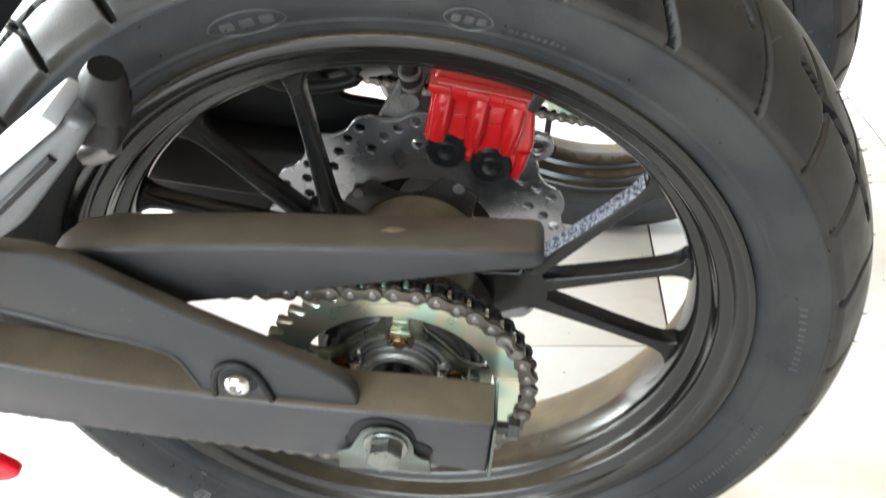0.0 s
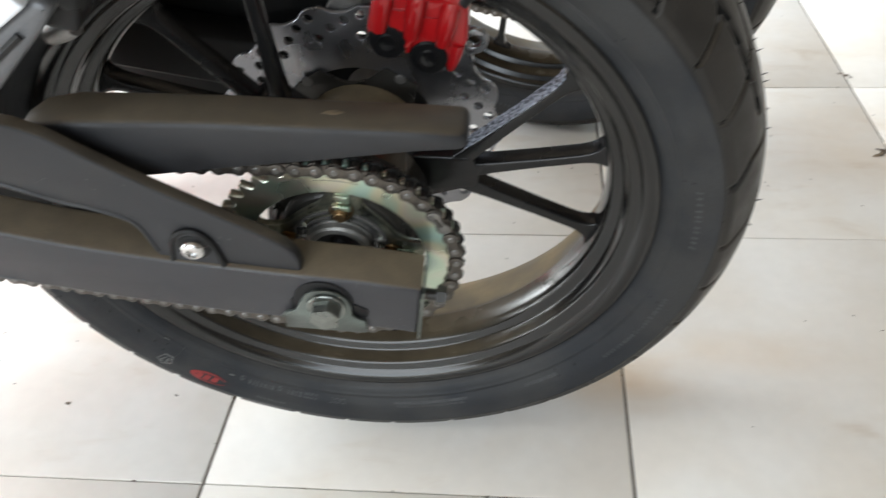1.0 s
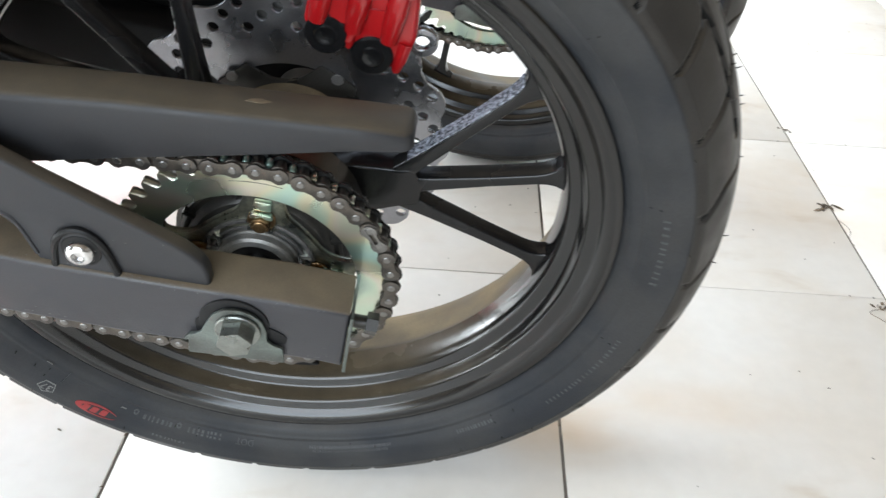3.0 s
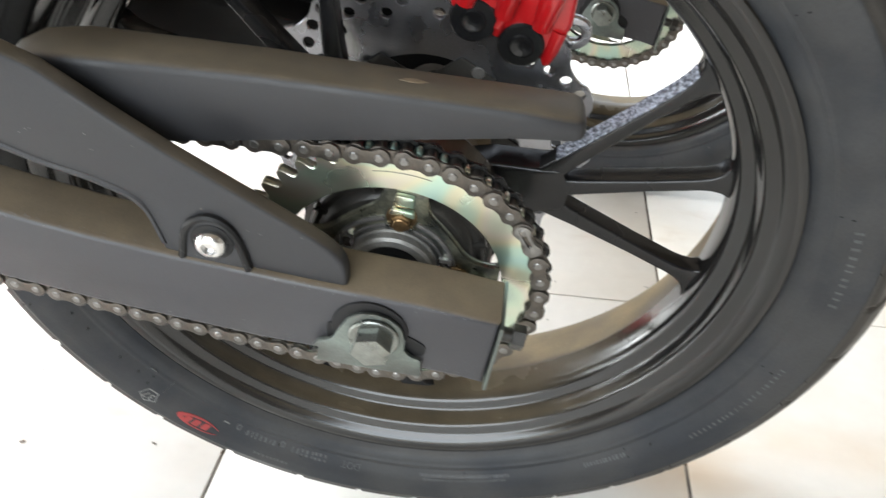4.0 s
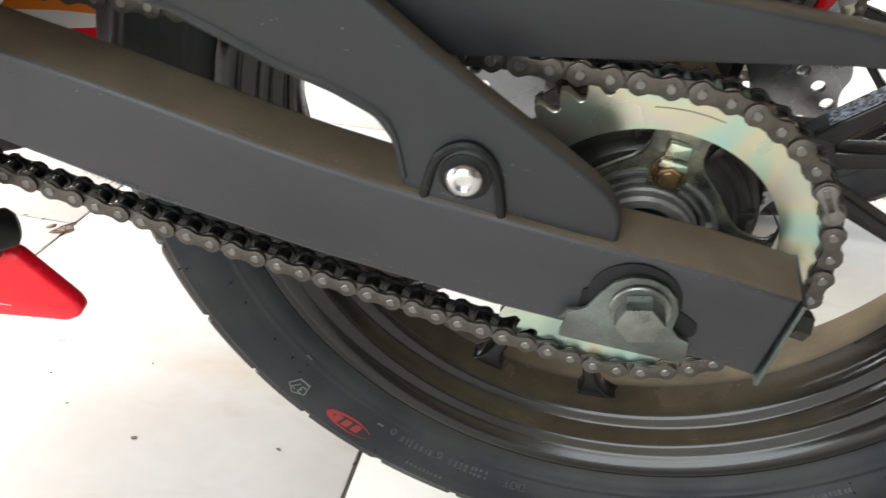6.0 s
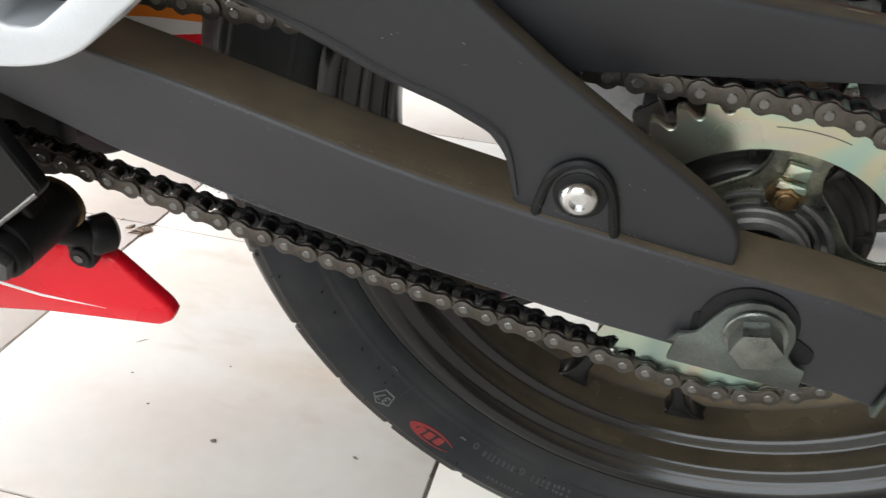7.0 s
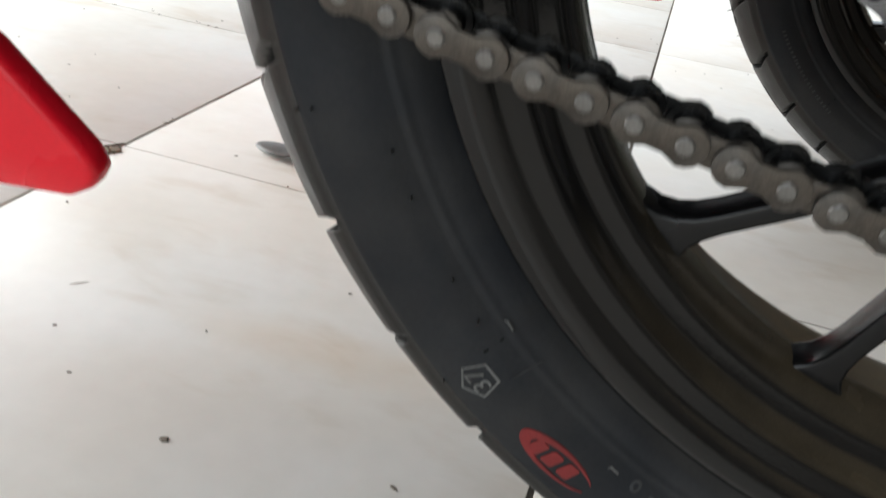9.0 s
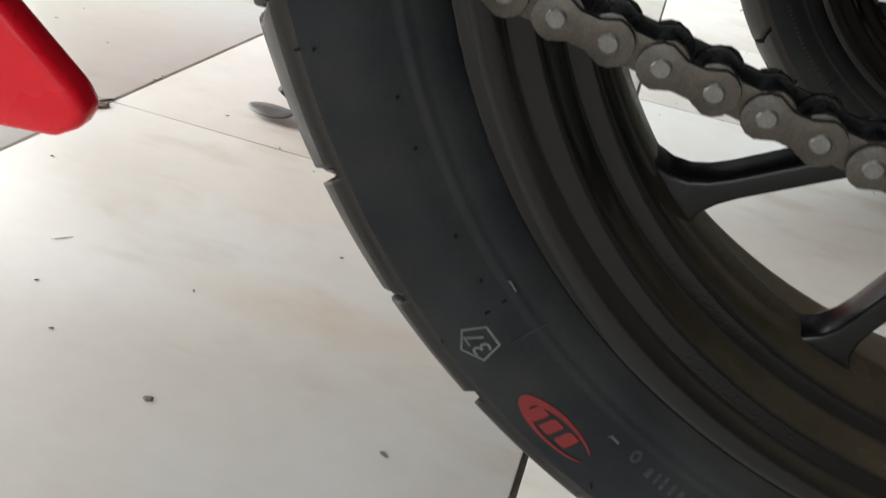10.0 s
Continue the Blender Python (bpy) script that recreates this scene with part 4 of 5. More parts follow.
def swingarm(bike):
    out = [(0.0593, -0.0303), (0.0440, -0.0272), (-0.0288, -0.0190), (-0.0646, -0.0160), (-0.1484, -0.0042), (-0.2245, 0.0098), (-0.2963, 0.0277), (-0.3280, 0.0385), (-0.40, 0.0620), (-0.57, 0.1150), (-0.60, 0.1280),
           (-0.60, 0.1600), (-0.57, 0.1580), (-0.40, 0.1020), (-0.2926, 0.0765), (-0.2651, 0.0712), (-0.2254, 0.0628), (-0.1761, 0.0512), (-0.1490, 0.0458), (-0.1029, 0.0385), (-0.0323, 0.0305), (0.0255, 0.0255), (0.0647, 0.0190)]
    arm = part("swingarm", plate([out], -0.137, -0.1035, 0.003), M_ARM, bike, "dark grey painted box-section swingarm")
    # open rear end closed by a bright-edged plate
    e = [(0.0598, -0.0335), (0.0650, 0.0178), (0.0668, 0.0178), (0.0618, -0.0335)]
    part("end_plate", plate([e], -0.1385, -0.103, 0.0004, 1), M_ADJ, arm, "bare metal end plate")
    # slot for the axle, adjuster plate, washer and nut
    # no hole is cut: black pieces paint the shade in the slot and around
    part("axle_slot", plate([rounded([(-0.026, -0.008), (0.0265, -0.0125), (0.0275, -0.0045), (0.018, 0.002), (-0.026, 0.006)], 0.004)], -0.1378, -0.130), M_BLACK, arm, "adjuster slot, its dark opening painted black")
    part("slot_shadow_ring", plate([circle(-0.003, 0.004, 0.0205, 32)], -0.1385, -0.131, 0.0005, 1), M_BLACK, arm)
    pl = [(-0.0320, -0.0225), (-0.0300, -0.0070), (-0.0225, -0.0030), (-0.0185, 0.0060), (-0.0140, 0.0140), (-0.0070, 0.0190), (0.0010, 0.0200), (0.0080, 0.0175), (0.0140, 0.0115), (0.0165, 0.0030), (0.0160, -0.0060), (0.0200, -0.0105), (0.0250, -0.0120), (0.0255, -0.0255)]
    part("adjuster_plate", plate([rounded(pl, 0.0015, 2)], -0.1415, -0.1392, 0.0004, 1), M_ADJ, arm, "galvanised chain adjuster plate")
    part("washer", disc_y(0.0134, -0.1440, -0.1416, 0.0, 0.003, 40, 0.0006), M_NUT, arm)
    part("axle_nut", hexagon(0.0108, -0.1535, -0.1436, 0.0, 0.003, radians(14)), M_NUT, arm, "bright zinc hexagon axle nut")
    part("tab", plate([rounded([(-0.034, -0.012), (-0.030, -0.006), (-0.022, -0.004), (-0.022, -0.010)], 0.001)], -0.1408, -0.1390), M_ADJ, arm)
    # axle and adjuster bolt
    part("axle", tube([(0, -0.136, 0.001), (0, 0.15, 0.001)], 0.0085, 20), M_STEEL, arm)
    part("adjuster_bolt", tube([(0.06, -0.117, -0.008), (0.074, -0.117, -0.010)], 0.0045, 10), M_DARK, arm)
    part("adjuster_bolt_head", tube([(0.072, -0.117, -0.0098), (0.079, -0.117, -0.011)], 0.0072, 6), M_DARK, arm)
    flecks(arm, -0.13705, [(-0.28, 0.055, 0.004, 0.026, -0.11, 26), (-0.28, 0.05, 0.064, 0.070, -0.150, 40), (-0.28, 0.05, 0.0700, 0.0712, -0.150, 60), (-0.20, 0.05, 0.0065, 0.0085, -0.125, 40)], 5, M_MARK, 0.7)
    # the far arm, coloured black for the shade it lies in, and the cross tube ahead of the tyre
    far = [(x, z) for x, z in out]
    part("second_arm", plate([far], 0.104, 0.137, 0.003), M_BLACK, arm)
    part("cross_tube", box(-0.50, -0.40, -0.105, 0.106, 0.062, 0.122, 0.01), M_ARM, arm)
    # paint rubbed pale where the chain has slapped the lower edge
    flecks(arm, -0.1371, [(-0.256, -0.210, 0.0172, 0.0208, -0.18, 170)], 14, M_RUB, 0.75)


def chain_guard(bike):
    low = [(-0.0155, 0.0250), (-0.0158, 0.0370), (-0.0180, 0.0445), (-0.0245, 0.0525), (-0.0330, 0.0590), (-0.0439, 0.0660), (-0.1005, 0.1015), (-0.1290, 0.1215), (-0.1540, 0.1400), (-0.1720, 0.1480), (-0.2000, 0.1520), (-0.3000, 0.1700), (-0.3000, 0.1230),
           (-0.2650, 0.1150), (-0.2190, 0.1050), (-0.2020, 0.0985), (-0.1650, 0.0840), (-0.1421, 0.0775), (-0.1235, 0.0695), (-0.1165, 0.0610), (-0.1108, 0.0445), (-0.1100, 0.0310)]
    g = part("chain_guard", plate([rounded(low, 0.003, 2)], -0.1325, -0.1215, 0.0025), M_PLASTIC, bike, "matt black plastic chain guard with two limbs")
    # lip along the slot
    lip = [(-0.1108, 0.0400), (-0.1165, 0.0610), (-0.1235, 0.0695), (-0.1421, 0.0775), (-0.1650, 0.0840), (-0.2020, 0.0985), (-0.2650, 0.1150)]
    part("lip", tube(spline([(x + 0.0015, -0.1322, z + 0.0035) for x, z in lip], 6), 0.0016, 6), M_PLASTIC, g)
    # upper limb: a shallow trough over the chain, built from sections along x
    bm = bmesh.new()
    st = [(0.0925, -0.0885, -0.0580, 0.1070, 0.1135, 0.1065), (0.0905, -0.0925, -0.0540, 0.1075, 0.1172, 0.1085), (0.0865, -0.0958, -0.0528, 0.1085, 0.1192, 0.1095), (0.06, -0.0990, -0.0550, 0.1085, 0.1240, 0.1120), (0.0, -0.1035, -0.0610, 0.1020, 0.1285, 0.1175),
          (-0.06, -0.1055, -0.0670, 0.0945, 0.1310, 0.1240), (-0.106, -0.1085, -0.0730, 0.0890, 0.1325, 0.1285), (-0.150, -0.1125, -0.0785, 0.0865, 0.1340, 0.1320), (-0.168, -0.1150, -0.0850, 0.0880, 0.1335, 0.1325), (-0.176, -0.1153, -0.0960, 0.0930, 0.1310, 0.1310), (-0.180, -0.1150, -0.1040, 0.1000, 0.1270, 0.1270)]
    rings = []
    for x, yo, yi, zb, zn, zf in st:
        sec = [(yo + 0.001, zb), (yo, zb + 0.0015), (yo, zn - 0.0045), (yo + 0.0006, zn - 0.0022), (yo + 0.0020, zn - 0.0006), (yo + 0.0042, zn), (yi - 0.0035, zf + 0.0006), (yi - 0.0008, zf - 0.0008), (yi, zf - 0.0025), (yi, zf - 0.0050), (yi - 0.002, zf - 0.0050), (yi - 0.0035, zf - 0.0028), (yo + 0.0055, zn - 0.0038), (yo + 0.003, zn - 0.0055), (yo + 0.003, zb)]
        rings.append([bm.verts.new((x, y, z)) for y, z in sec])
    for a, b in zip(rings, rings[1:]):
        for k in range(len(a)):
            k2 = (k + 1) % len(a)
            bm.faces.new((a[k], a[k2], b[k2], b[k]))
    bm.faces.new(rings[0])
    bm.faces.new(rings[-1][::-1])
    trough = part("trough_limb", bm, M_PLASTIC, g)
    # a pale rubbed smudge on its upper face
    bm = bmesh.new()
    rng = random.Random(4)
    ring = [(0.0085 + 0.0085 * math.cos(a) * rng.uniform(0.75, 1.1), -0.0800 + 0.0040 * math.sin(a) * rng.uniform(0.7, 1.15) + 0.0016 * math.cos(a)) for a in np.arange(14) * 2 * math.pi / 14]
    top = lambda x, y: 0.1281 - 0.058 * x + (y + 0.0993) * -0.292
    lo = [bm.verts.new((x, y, top(x, y) - 0.0003)) for x, y in ring]
    hi = [bm.verts.new((0.0085 + (x - 0.0085) * 0.9, -0.0800 + (y + 0.0800) * 0.9, top(x, y) + 0.0004)) for x, y in ring]
    bm.faces.new(hi)
    for k in range(14):
        bm.faces.new((lo[k], lo[(k + 1) % 14], hi[(k + 1) % 14], hi[k]))
    part("rubbed_smudge", bm, M_SMUDGE, trough, "pale tan rubbed smudge")
    flecks(g, -0.13255, [(-0.10, -0.03, 0.050, 0.060, 0.0, 8), (-0.17, -0.11, 0.095, 0.115, 0.0, 6)], 9, M_MARK)
    # fixing boss with its raised rim, and the bolt
    boss = [(-0.0660, 0.0290), (-0.0713, 0.0545), (-0.0787, 0.0640), (-0.0876, 0.0640), (-0.0954, 0.0575), (-0.0996, 0.0390), (-0.1010, 0.0290)]
    part("boss", plate([rounded(boss, 0.004)], -0.1345, -0.131, 0.0012), M_PLASTIC, g)
    part("boss_rim", tube(spline([(x, -0.1340, z) for x, z in ((-0.1000, 0.0350), (-0.0996, 0.0400), (-0.0958, 0.0570), (-0.0876, 0.0648), (-0.0787, 0.0645), (-0.0713, 0.0555), (-0.0668, 0.0370), (-0.0664, 0.0330))], 8), 0.0023, 8), M_BLACK, g, "glossy raised rim")
    part("boss_well", plate([circle(-0.0832, 0.0505, 0.0112, 32)], -0.1352, -0.133, 0.0008), M_BLACK, g)
    bolt = part("guard_bolt", lathe([(-0.1350, 0), (-0.1350, 0.0082), (-0.1362, 0.0084), (-0.1390, 0.0072), (-0.1402, 0.0052), (-0.1404, 0.0038), (-0.1384, 0.0036), (-0.1384, 0)], 40, closed=False), M_STEEL, g, "bright button-head hexagon-socket bolt")
    bolt.matrix_basis = Matrix.Translation((-0.0832, 0, 0.0505))


def flecks(parent, y, spots, seed, material, size=1.0):
    """Tiny pale grazes lying on an outer face."""
    rng = random.Random(seed)
    bm = bmesh.new()
    for x0, x1, z0, z1, slope, count in spots:
        for k in range(count):
            x = rng.uniform(x0, x1)
            z = rng.uniform(z0, z1) + slope * (x - x0)
            a, l, w = rng.uniform(-0.8, 0.3), size * rng.uniform(0.0005, 0.0015), size * rng.uniform(0.00015, 0.0003)
            c, d = math.cos(a), math.sin(a)
            q = [(x + u * c - v * d, z + u * d + v * c) for u, v in ((-l, 0), (0, -w), (l, 0), (0, w))]
            lo = [bm.verts.new((u, y, v)) for u, v in q]
            hi = bm.verts.new((x, y - 0.00025, z))
            for i in range(4):
                bm.faces.new((lo[i], lo[(i + 1) % 4], hi))
    tagged(part("worn_patch", bm, material, parent, "pale grazes and dust flecks"), kind="stuff")


def front_parts(bike):
    # silver hanger of the pillion footpeg: a flat cast frame with openings
    out = [(-0.46, 0.070), (-0.300, 0.0880), (-0.283, 0.0925), (-0.268, 0.1010), (-0.2453, 0.1230), (-0.208, 0.1525), (-0.196, 0.185), (-0.205, 0.215), (-0.23, 0.24), (-0.46, 0.26)]
    limb = [(-0.226, 0.1390), (-0.165, 0.1860), (-0.135, 0.2060), (-0.0957, 0.2467), (-0.0880, 0.2570), (-0.0962, 0.2620), (-0.1411, 0.2290), (-0.190, 0.1900), (-0.222, 0.172)]
    h1 = [(-0.302, 0.1060), (-0.286, 0.1065), (-0.2635, 0.1260), (-0.222, 0.165), (-0.235, 0.215), (-0.268, 0.215)]
    h2 = [(-0.40, 0.098), (-0.318, 0.1045), (-0.309, 0.116), (-0.285, 0.215), (-0.40, 0.22)]
    hang = part("footpeg_hanger", plate([rounded(out, 0.010, 6), rounded(h1, 0.005), rounded(h2, 0.006)], -0.178, -0.152, 0.0018), M_SILVER, bike, "silver painted cast footpeg hanger")
    part("peg_limb", plate([rounded(limb, 0.006, 4)], -0.176, -0.154, 0.004), M_LIMB, hang, "limb that carries the footpeg, greyer than the hanger")
    # a black bar draws the shadow line below the limb's top edge
    part("limb_edge_shade", tube([(-0.215, -0.1765, 0.164), (-0.150, -0.1765, 0.2085), (-0.108, -0.1765, 0.2430)], 0.0022, 6), M_BLACK, hang)
    part("top_flange", plate([rounded([(-0.098, 0.2600), (-0.1411, 0.2290), (-0.190, 0.1900), (-0.196, 0.196), (-0.145, 0.2360), (-0.104, 0.2650)], 0.002, 2)], -0.180, -0.150, 0.0015), M_SILVER, hang)
    part("peg_mount", plate([rounded([(-0.108, 0.236), (-0.098, 0.258), (-0.083, 0.254), (-0.090, 0.232)], 0.004)], -0.160, -0.140, 0.003), M_BLACK, hang)
    part("peg", tube([(-0.092, -0.150, 0.246), (-0.088, -0.158, 0.258), (-0.083, -0.162, 0.270), (-0.080, -0.163, 0.276)], [0.008, 0.0095, 0.0095, 0.007], 14), M_BLACK, hang, "black folding pillion footpeg")
    part("spring_lug", tube([(-0.112, -0.145, 0.222), (-0.102, -0.150, 0.228), (-0.097, -0.150, 0.231)], 0.006, 10), M_CAST, hang)
    # plastic behind the hanger, silencer on the far side
    part("inner_cover", plate([rounded([(-0.60, 0.085), (-0.345, 0.092), (-0.290, 0.104), (-0.262, 0.130), (-0.225, 0.166), (-0.236, 0.214), (-0.27, 0.22), (-0.60, 0.22)], 0.006)], -0.1500, -0.1415, 0.002), M_BLACK, bike, "black plastic inner cover")
    sil = part("silencer", tube(spline([(-0.62, 0.15, -0.02), (-0.46, 0.165, 0.03), (-0.30, 0.180, 0.075), (-0.12, 0.195, 0.105), (0.02, 0.205, 0.125)], 6), [0.024] * 5 + [0.030 + 0.006 * k for k in range(5)] + [0.056] * 15, 28), M_BLACK, bike, "matt black exhaust silencer")
    part("end_cap", lathe([(0, 0.0), (0.0, 0.018), (-0.02, 0.020), (-0.02, 0.044), (0.0, 0.052), (0.006, 0.0555), (-0.025, 0.0565), (-0.025, 0.0)], 32, closed=False), M_BLACK, sil, m=Matrix.Translation((0.022, 0.205, 0.1255)) @ Vector((0.985, 0.07, 0.14)).to_track_quat("Y", "Z").to_matrix().to_4x4())
    part("seat_subframe", tube(spline([(-0.62, -0.10, 0.26), (-0.40, -0.10, 0.30), (-0.15, -0.10, 0.40)], 5), 0.013, 12), M_BLACK, bike)
    # made-up plate that closes off the bright floor behind the spokes
    part("dark_backing", plate([rounded([(-0.34, 0.20), (-0.34, 0.0), (-0.262, -0.012), (-0.240, -0.028), (-0.225, -0.062), (-0.12, -0.062), (-0.028, -0.006), (-0.026, 0.058), (-0.066, 0.066), (-0.105, 0.120), (-0.20, 0.180)], 0.006)], 0.140, 0.152, 0.003), M_BLACK, bike, "black plate added beyond the second swingarm to darken the background")
    # gear linkage and stand bracket
    br = part("stand_bracket", plate([rounded([(-0.46, 0.060), (-0.400, 0.0470), (-0.3457, 0.0364), (-0.3275, 0.0042), (-0.3310, -0.0010), (-0.3928, -0.0581), (-0.46, -0.115)], 0.003)], -0.150, -0.1405, 0.002), M_BLACK, bike, "black side-stand bracket with a rubber stop")
    part("bracket_edge", tube([(-0.43, -0.1500, -0.0900), (-0.3928, -0.1500, -0.0560), (-0.3300, -0.1500, 0.0020)], 0.0012, 6), M_CAST, br)
    part("bracket_edge", tube([(-0.42, -0.1500, 0.0500), (-0.3470, -0.1500, 0.0355), (-0.3290, -0.1500, 0.0040)], 0.0010, 6), M_BLACK, br)
    part("pivot_boss", tube([(-0.366, -0.141, -0.046), (-0.364, -0.120, -0.046), (-0.3625, -0.104, -0.046), (-0.3620, -0.100, -0.046)], [0.0165, 0.0165, 0.0165, 0.0145], 28), M_BLACK, br)
    part("bush", lathe([(-0.1025, 0.0120), (-0.1025, 0.0170), (-0.1000, 0.0170), (-0.1000, 0.0120)], 28), M_GOLD, br, "dull brass bush edge", m=Matrix.Translation((-0.3622, 0, -0.046)))
    part("spring_post", tube([(-0.3640, -0.1500, -0.0480), (-0.3640, -0.1480, -0.0480), (-0.3640, -0.1380, -0.0480)], [0.0120, 0.0130, 0.0130], 24), M_BLACK, br)
    part("spring_post_cap", hexagon(0.0100, -0.1570, -0.1500, -0.3640, -0.0480, 0.3), M_HOSE, br, "grey hexagon bolt head")
    part("web", plate([rounded([(-0.46, 0.0), (-0.362, -0.012), (-0.353, -0.034), (-0.360, -0.060), (-0.385, -0.078), (-0.46, -0.085)], 0.006)], -0.132, -0.116, 0.003), M_BLACK, br)
    part("web_rib", tube([(-0.40, -0.133, -0.020), (-0.372, -0.133, -0.066)], 0.004, 8), M_BLACK, br)
    part("stop_arm", tube([(-0.366, -0.110, -0.058), (-0.357, -0.100, -0.067), (-0.349, -0.094, -0.070)], [0.0085, 0.0078, 0.0075], 12), M_BLACK, br)
    part("bolt_lug", plate([rounded([(-0.3625, -0.062), (-0.3470, -0.066), (-0.3455, -0.084), (-0.3505, -0.0925), (-0.3590, -0.0915), (-0.3640, -0.080)], 0.004)], -0.1020, -0.0925, 0.002), M_BLACK, br)
    part("stop_bolt", disc_y(0.0066, -0.1042, -0.1015, -0.3550, -0.0825, 20, 0.0008), M_BLACK, br, "black round bolt head")
    part("bolt_socket", plate([circle(-0.3550, -0.0825, 0.0030, 6, 0.3)], -0.1048, -0.1040), M_CAST, br)
    part("rubber_stop", tube([(-0.3490, -0.0985, -0.0690), (-0.3475, -0.0968, -0.0694), (-0.3425, -0.0885, -0.0711), (-0.3412, -0.0865, -0.0716)], [0.0095, 0.0116, 0.0116, 0.0092], 24), M_BLACK, br, "round black rubber stop")
    # side stand, out to the floor
    st = part("side_stand", tube(spline([(-0.44, -0.155, -0.04), (-0.49, -0.225, -0.120), (-0.560, -0.330, -0.2495)], 6), 0.010, 12), M_BLACK, bike, "black tubular side stand with a metal foot")
    foot = bmesh.new()
    bmesh.ops.create_uvsphere(foot, u_segments=24, v_segments=10, radius=1.0)
    for v in foot.verts:
        x, y, z = v.co
        v.co = (0.011 + 0.024 * x, 0.0135 * y, 0.0035 * z + 0.006 * max(x, 0) ** 2 * x)
    part("stand_foot", foot, M_CAST, st, "worn bare metal foot", m=Matrix.Translation((-0.5740, -0.3460, -0.2576)) @ (pose(0, 0, 0, LEAN) @ pose(0, 0, 0, 0, TRIM)).inverted())
    # belly cowl: a shell on either side, pointed at the rear
    for s in (-1, 1):
        tail = [(-0.4620, -0.1665), (-0.4000, -0.1522), (-0.3210, -0.1402), (-0.3125, -0.1345), (-0.3095, -0.1280)] if s < 0 else [(-0.4831, -0.1590), (-0.4400, -0.1490), (-0.3657, -0.1328), (-0.330, -0.1220), (-0.325, -0.1160)]
        head = [(-0.3125, -0.1215), (-0.3430, -0.0915), (-0.3600, -0.0860), (-0.3800, -0.0900), (-0.47, -0.074), (-0.80, -0.02)] if s < 0 else [(-0.3280, -0.1050), (-0.3450, -0.0700), (-0.3540, -0.0300), (-0.3620, 0.0200), (-0.47, 0.0400), (-0.80, 0.05)]
        c = tail + head + [(-0.82, -0.16), (-0.70, -0.20)]
        y0, y1 = (-0.0905, -0.0790) if s < 0 else (0.086, 0.0965)
        cowl = part("belly_cowl", plate([rounded(c, 0.002, 2)], y0, y1, 0.0035), M_COWL, bike, "glossy red belly cowl side with pale stripes")
        o = y0 - 0.0004
        if s > 0:
            part("stripe", plate([[(-0.3600, -0.0320), (-0.4000, -0.0405), (-0.4800, -0.0560), (-0.4800, -0.0380), (-0.4000, -0.0265), (-0.3620, -0.0240)]], o, o + 0.0006), M_WHITE, cowl, "white stripe along the cowl")
            part("stripe", plate([[(-0.3620, -0.0240), (-0.4000, -0.0265), (-0.4800, -0.0380), (-0.4800, 0.0200), (-0.4000, 0.0100), (-0.3640, 0.0050)]], o, o + 0.0006), M_ORANGE, cowl, "orange stripe along the cowl")
        if s < 0:
            part("stripe", plate([[(-0.3560, -0.1345), (-0.4012, -0.1352), (-0.4405, -0.1312), (-0.4405, -0.1340), (-0.4012, -0.1372)]], o, o + 0.0006), M_WHITE, cowl, "thin white stripe")
            part("stripe", plate([[(-0.64, -0.165), (-0.72, -0.175), (-0.80, -0.10), (-0.70, -0.09)]], o, o + 0.0006), M_WHITE, cowl, "broad white stripe")
            part("stripe", plate([[(-0.66, -0.155), (-0.70, -0.155), (-0.76, -0.11), (-0.70, -0.105)]], o - 0.0004, o), M_ORANGE, cowl, "orange stripe")
    part("pivot_plate", plate([rounded([(-0.62, 0.20), (-0.40, 0.10), (-0.376, 0.03), (-0.376, -0.04), (-0.385, -0.058), (-0.62, -0.098)], 0.006)], -0.066, -0.052, 0.003), M_BLACK, bike, "black frame plate at the swingarm pivot")
    part("under_cover", plate([rounded([(-0.62, -0.16), (-0.469, -0.1274), (-0.4378, -0.1183), (-0.414, -0.1099), (-0.3715, -0.0855), (-0.356, -0.0770), (-0.382, -0.052), (-0.62, -0.05)], 0.006)], 0.03, 0.042, 0.003), M_BLACK, bike, "black cover under the engine")
    # out of view: the block is enlarged to keep light off the rear wheel
    part("engine_block", box(-1.02, -0.63, -0.13, 0.13, -0.12, 0.30, 0.03), M_BLACK, bike, "unseen dark engine casing, enlarged to block light")
    shading_bodywork(bike)


def lofted(st, seg=20):
    """A rounded body along x: each station is x, half width, bottom and top."""
    bm = bmesh.new()
    rings = []
    for x, w, lo, hi in st:
        c, h = (lo + hi) / 2, (hi - lo) / 2
        rings.append([bm.verts.new((x, w * abs(math.cos(a)) ** 0.7 * (1 if math.cos(a) > 0 else -1), c + h * abs(math.sin(a)) ** 0.7 * (1 if math.sin(a) > 0 else -1))) for a in np.arange(seg) * 2 * math.pi / seg])
    for a, b in zip(rings, rings[1:]):
        for k in range(seg):
            bm.faces.new((a[k], a[(k + 1) % seg], b[(k + 1) % seg], b[k]))
    bm.faces.new(rings[0])
    bm.faces.new(rings[-1][::-1])
    return bm


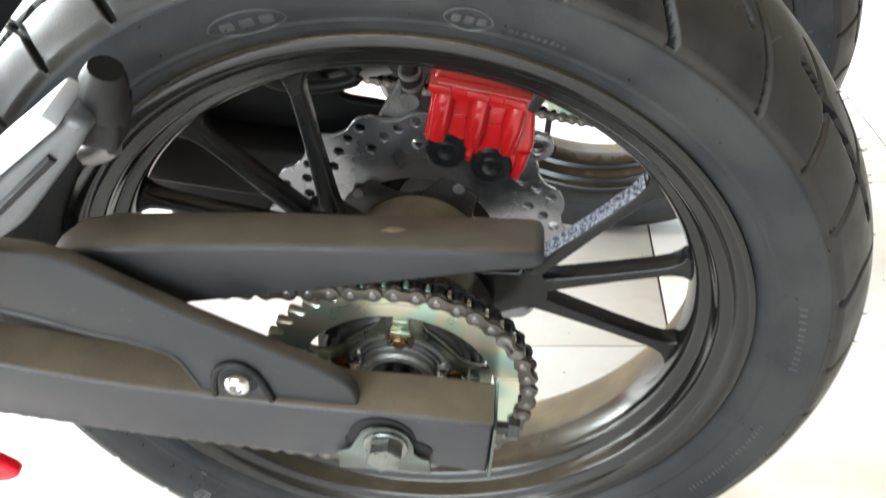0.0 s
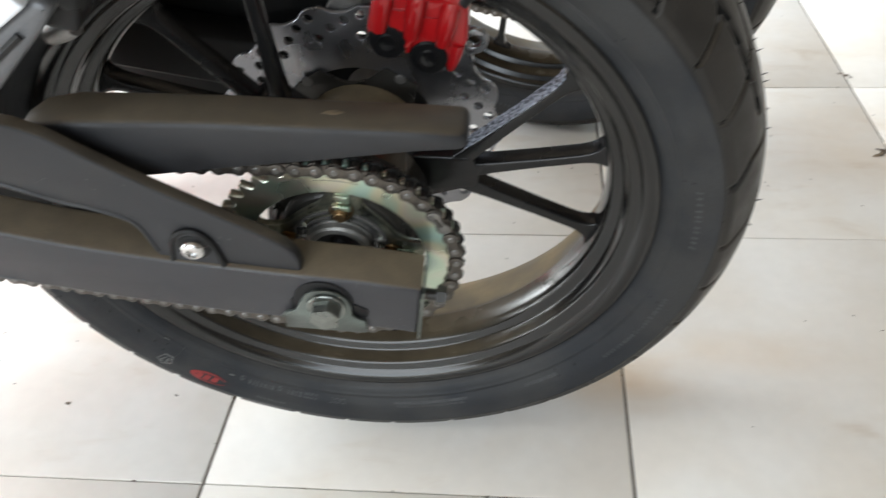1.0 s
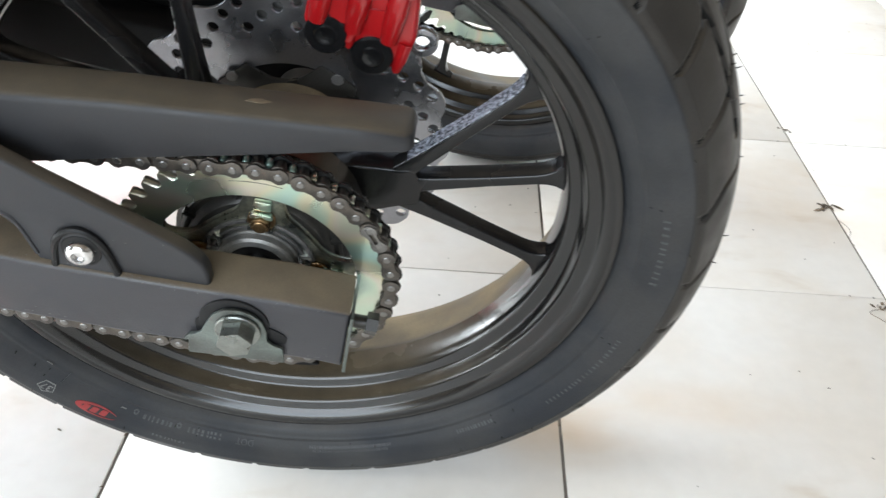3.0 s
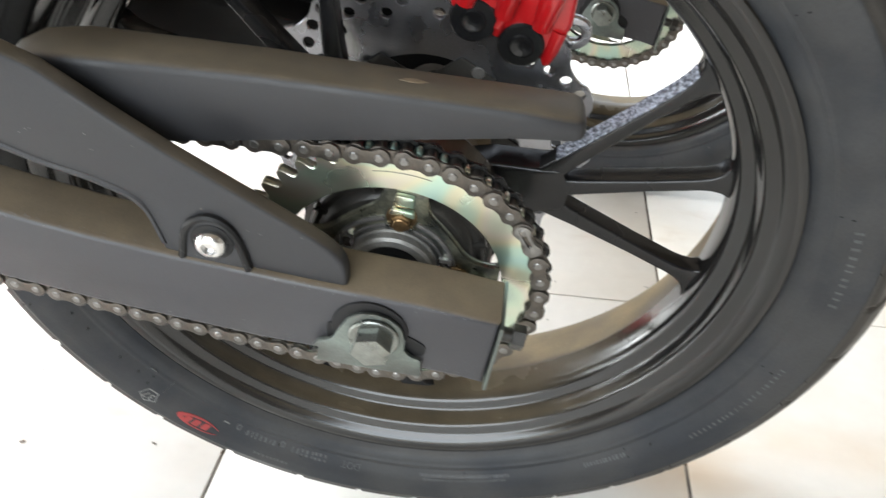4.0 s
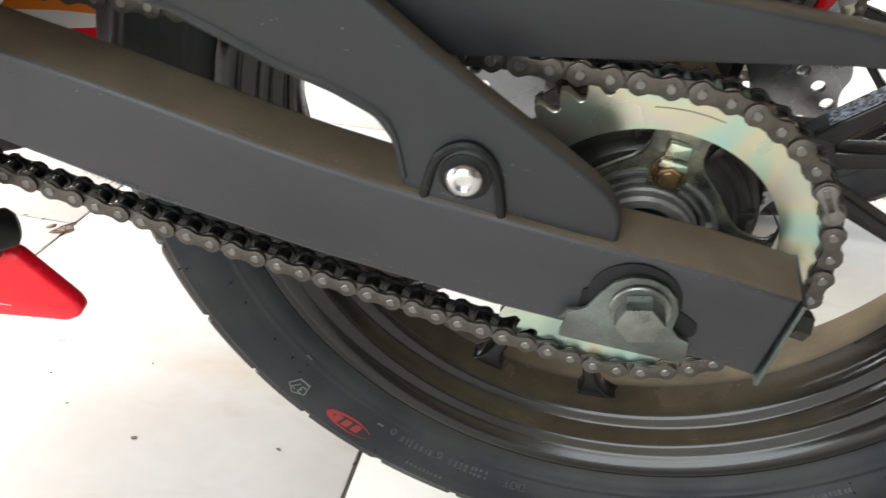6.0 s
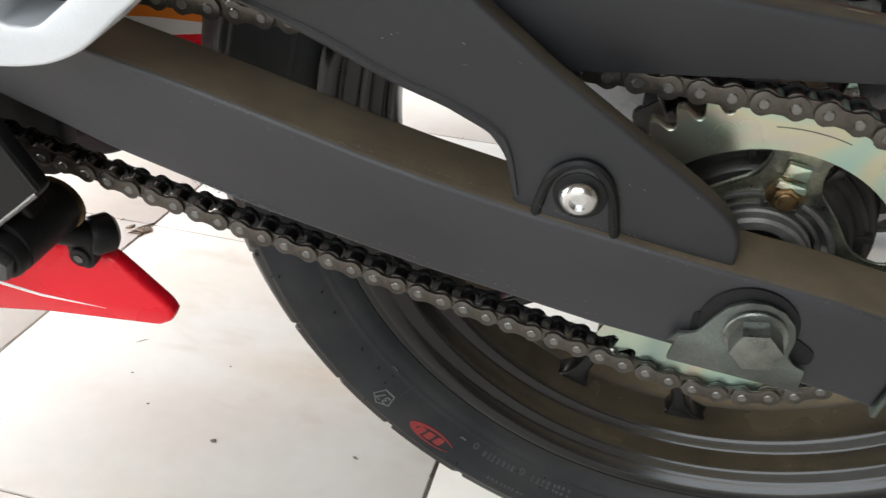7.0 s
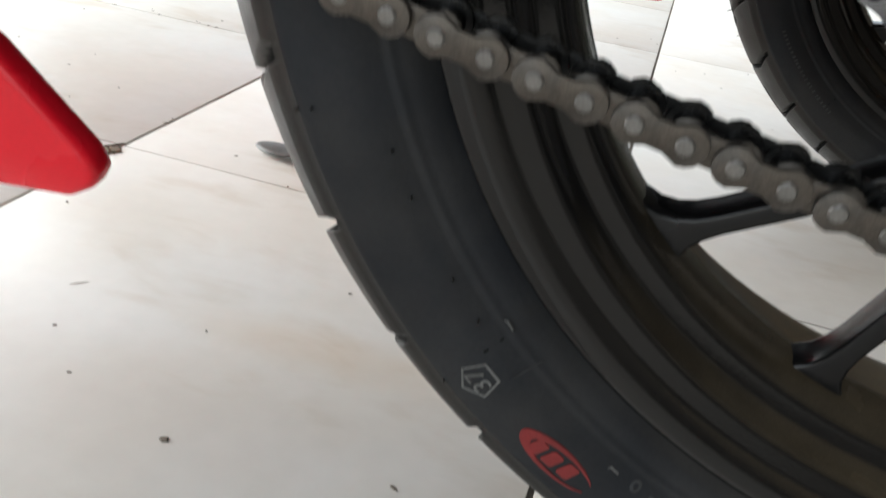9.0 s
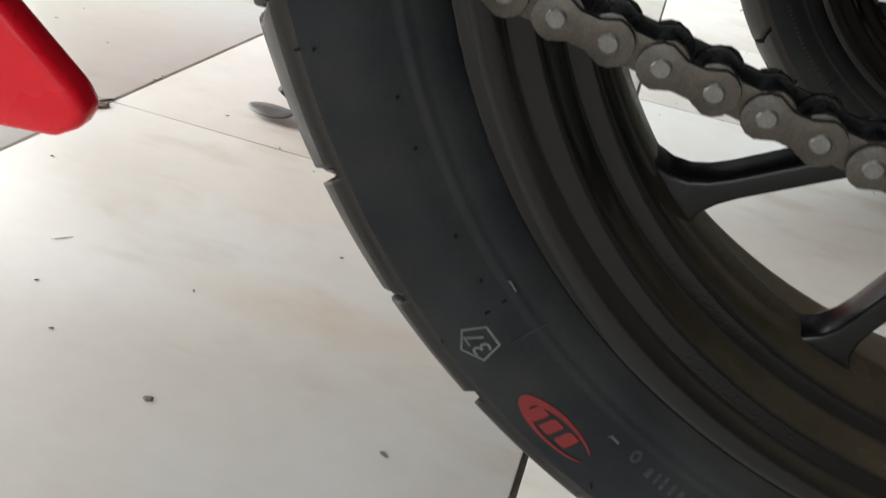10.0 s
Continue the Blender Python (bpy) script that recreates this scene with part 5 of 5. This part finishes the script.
def shading_bodywork(bike):
    """Seat, tail, tank and front wheel, out of view, added to shade the rear wheel."""
    part("seat", lofted([(-0.66, 0.10, 0.44, 0.52), (-0.55, 0.14, 0.42, 0.53), (-0.30, 0.13, 0.44, 0.55), (-0.22, 0.11, 0.48, 0.60), (0.02, 0.10, 0.52, 0.63), (0.06, 0.08, 0.54, 0.62)]), M_BLACK, bike, "unseen black seat, added to block light")
    part("tail_cowl", lofted([(-0.58, 0.13, 0.38, 0.44), (-0.30, 0.12, 0.40, 0.47), (0.0, 0.10, 0.46, 0.54), (0.18, 0.05, 0.53, 0.58)]), M_BLACK, bike, "unseen black tail cowl, added to block light")
    part("fuel_tank", lofted([(-1.15, 0.08, 0.40, 0.58), (-1.08, 0.14, 0.36, 0.66), (-0.92, 0.17, 0.36, 0.70), (-0.76, 0.14, 0.38, 0.62), (-0.66, 0.09, 0.42, 0.52)]), M_COWL, bike, "unseen glossy red fuel tank, added to block light")
    fw = part("front_tyre", lathe([(-0.04, 0.225), (-0.055, 0.25), (-0.05, 0.275), (-0.025, 0.292), (0, 0.296), (0.025, 0.292), (0.05, 0.275), (0.055, 0.25), (0.04, 0.225)], 64), M_TREAD, bike, "unseen black front tyre, added to block light", m=Matrix.Translation((-1.32, 0, 0.055)))
    part("front_rim", lathe([(-0.03, 0.195), (-0.045, 0.23), (0.045, 0.23), (0.03, 0.195)], 48), M_RIM, fw)
    for sgn in (-1, 1):
        part("fork_leg", tube([(-1.32, 0.09 * sgn, 0.055), (-1.12, 0.09 * sgn, 0.62)], [0.027, 0.022], 16), M_BLACK, bike)


def motorcycle():
    bike = new("motorcycle")
    wheel(bike)
    brake(bike)
    sprocket(bike)
    chain(bike)
    swingarm(bike)
    chain_guard(bike)
    front_parts(bike)
    tagged(bike, "black and red sports motorcycle leaning on its side stand", "motorcycle", group="parked motorcycles")
    stand = pose(0, 0, 0, LEAN) @ pose(0, 0, 0, 0, TRIM)
    bike.matrix_basis = pose(0, 0, AXLE_H) @ stand
    other = copy_thing(bike, pose(0.1596, 0.5884, AXLE_H + 0.0008, 0, 0, -8.47) @ pose(0, 0, 0, 10.36) @ pose(0, 0, 0, 0, 1.945))
    tagged(other, "matching black and red sports motorcycle parked alongside on its stand")
    # its wheel has stopped at another angle, with the printed marks out of sight
    for q in other.children:
        if q.name.startswith("tyre"):
            q.matrix_basis = Matrix.Rotation(radians(110), 4, "Y")
        if q.name.startswith("rim"):
            q.matrix_basis = Matrix.Rotation(radians(22.4), 4, "Y")
    return bike, other


room()
motorcycle()
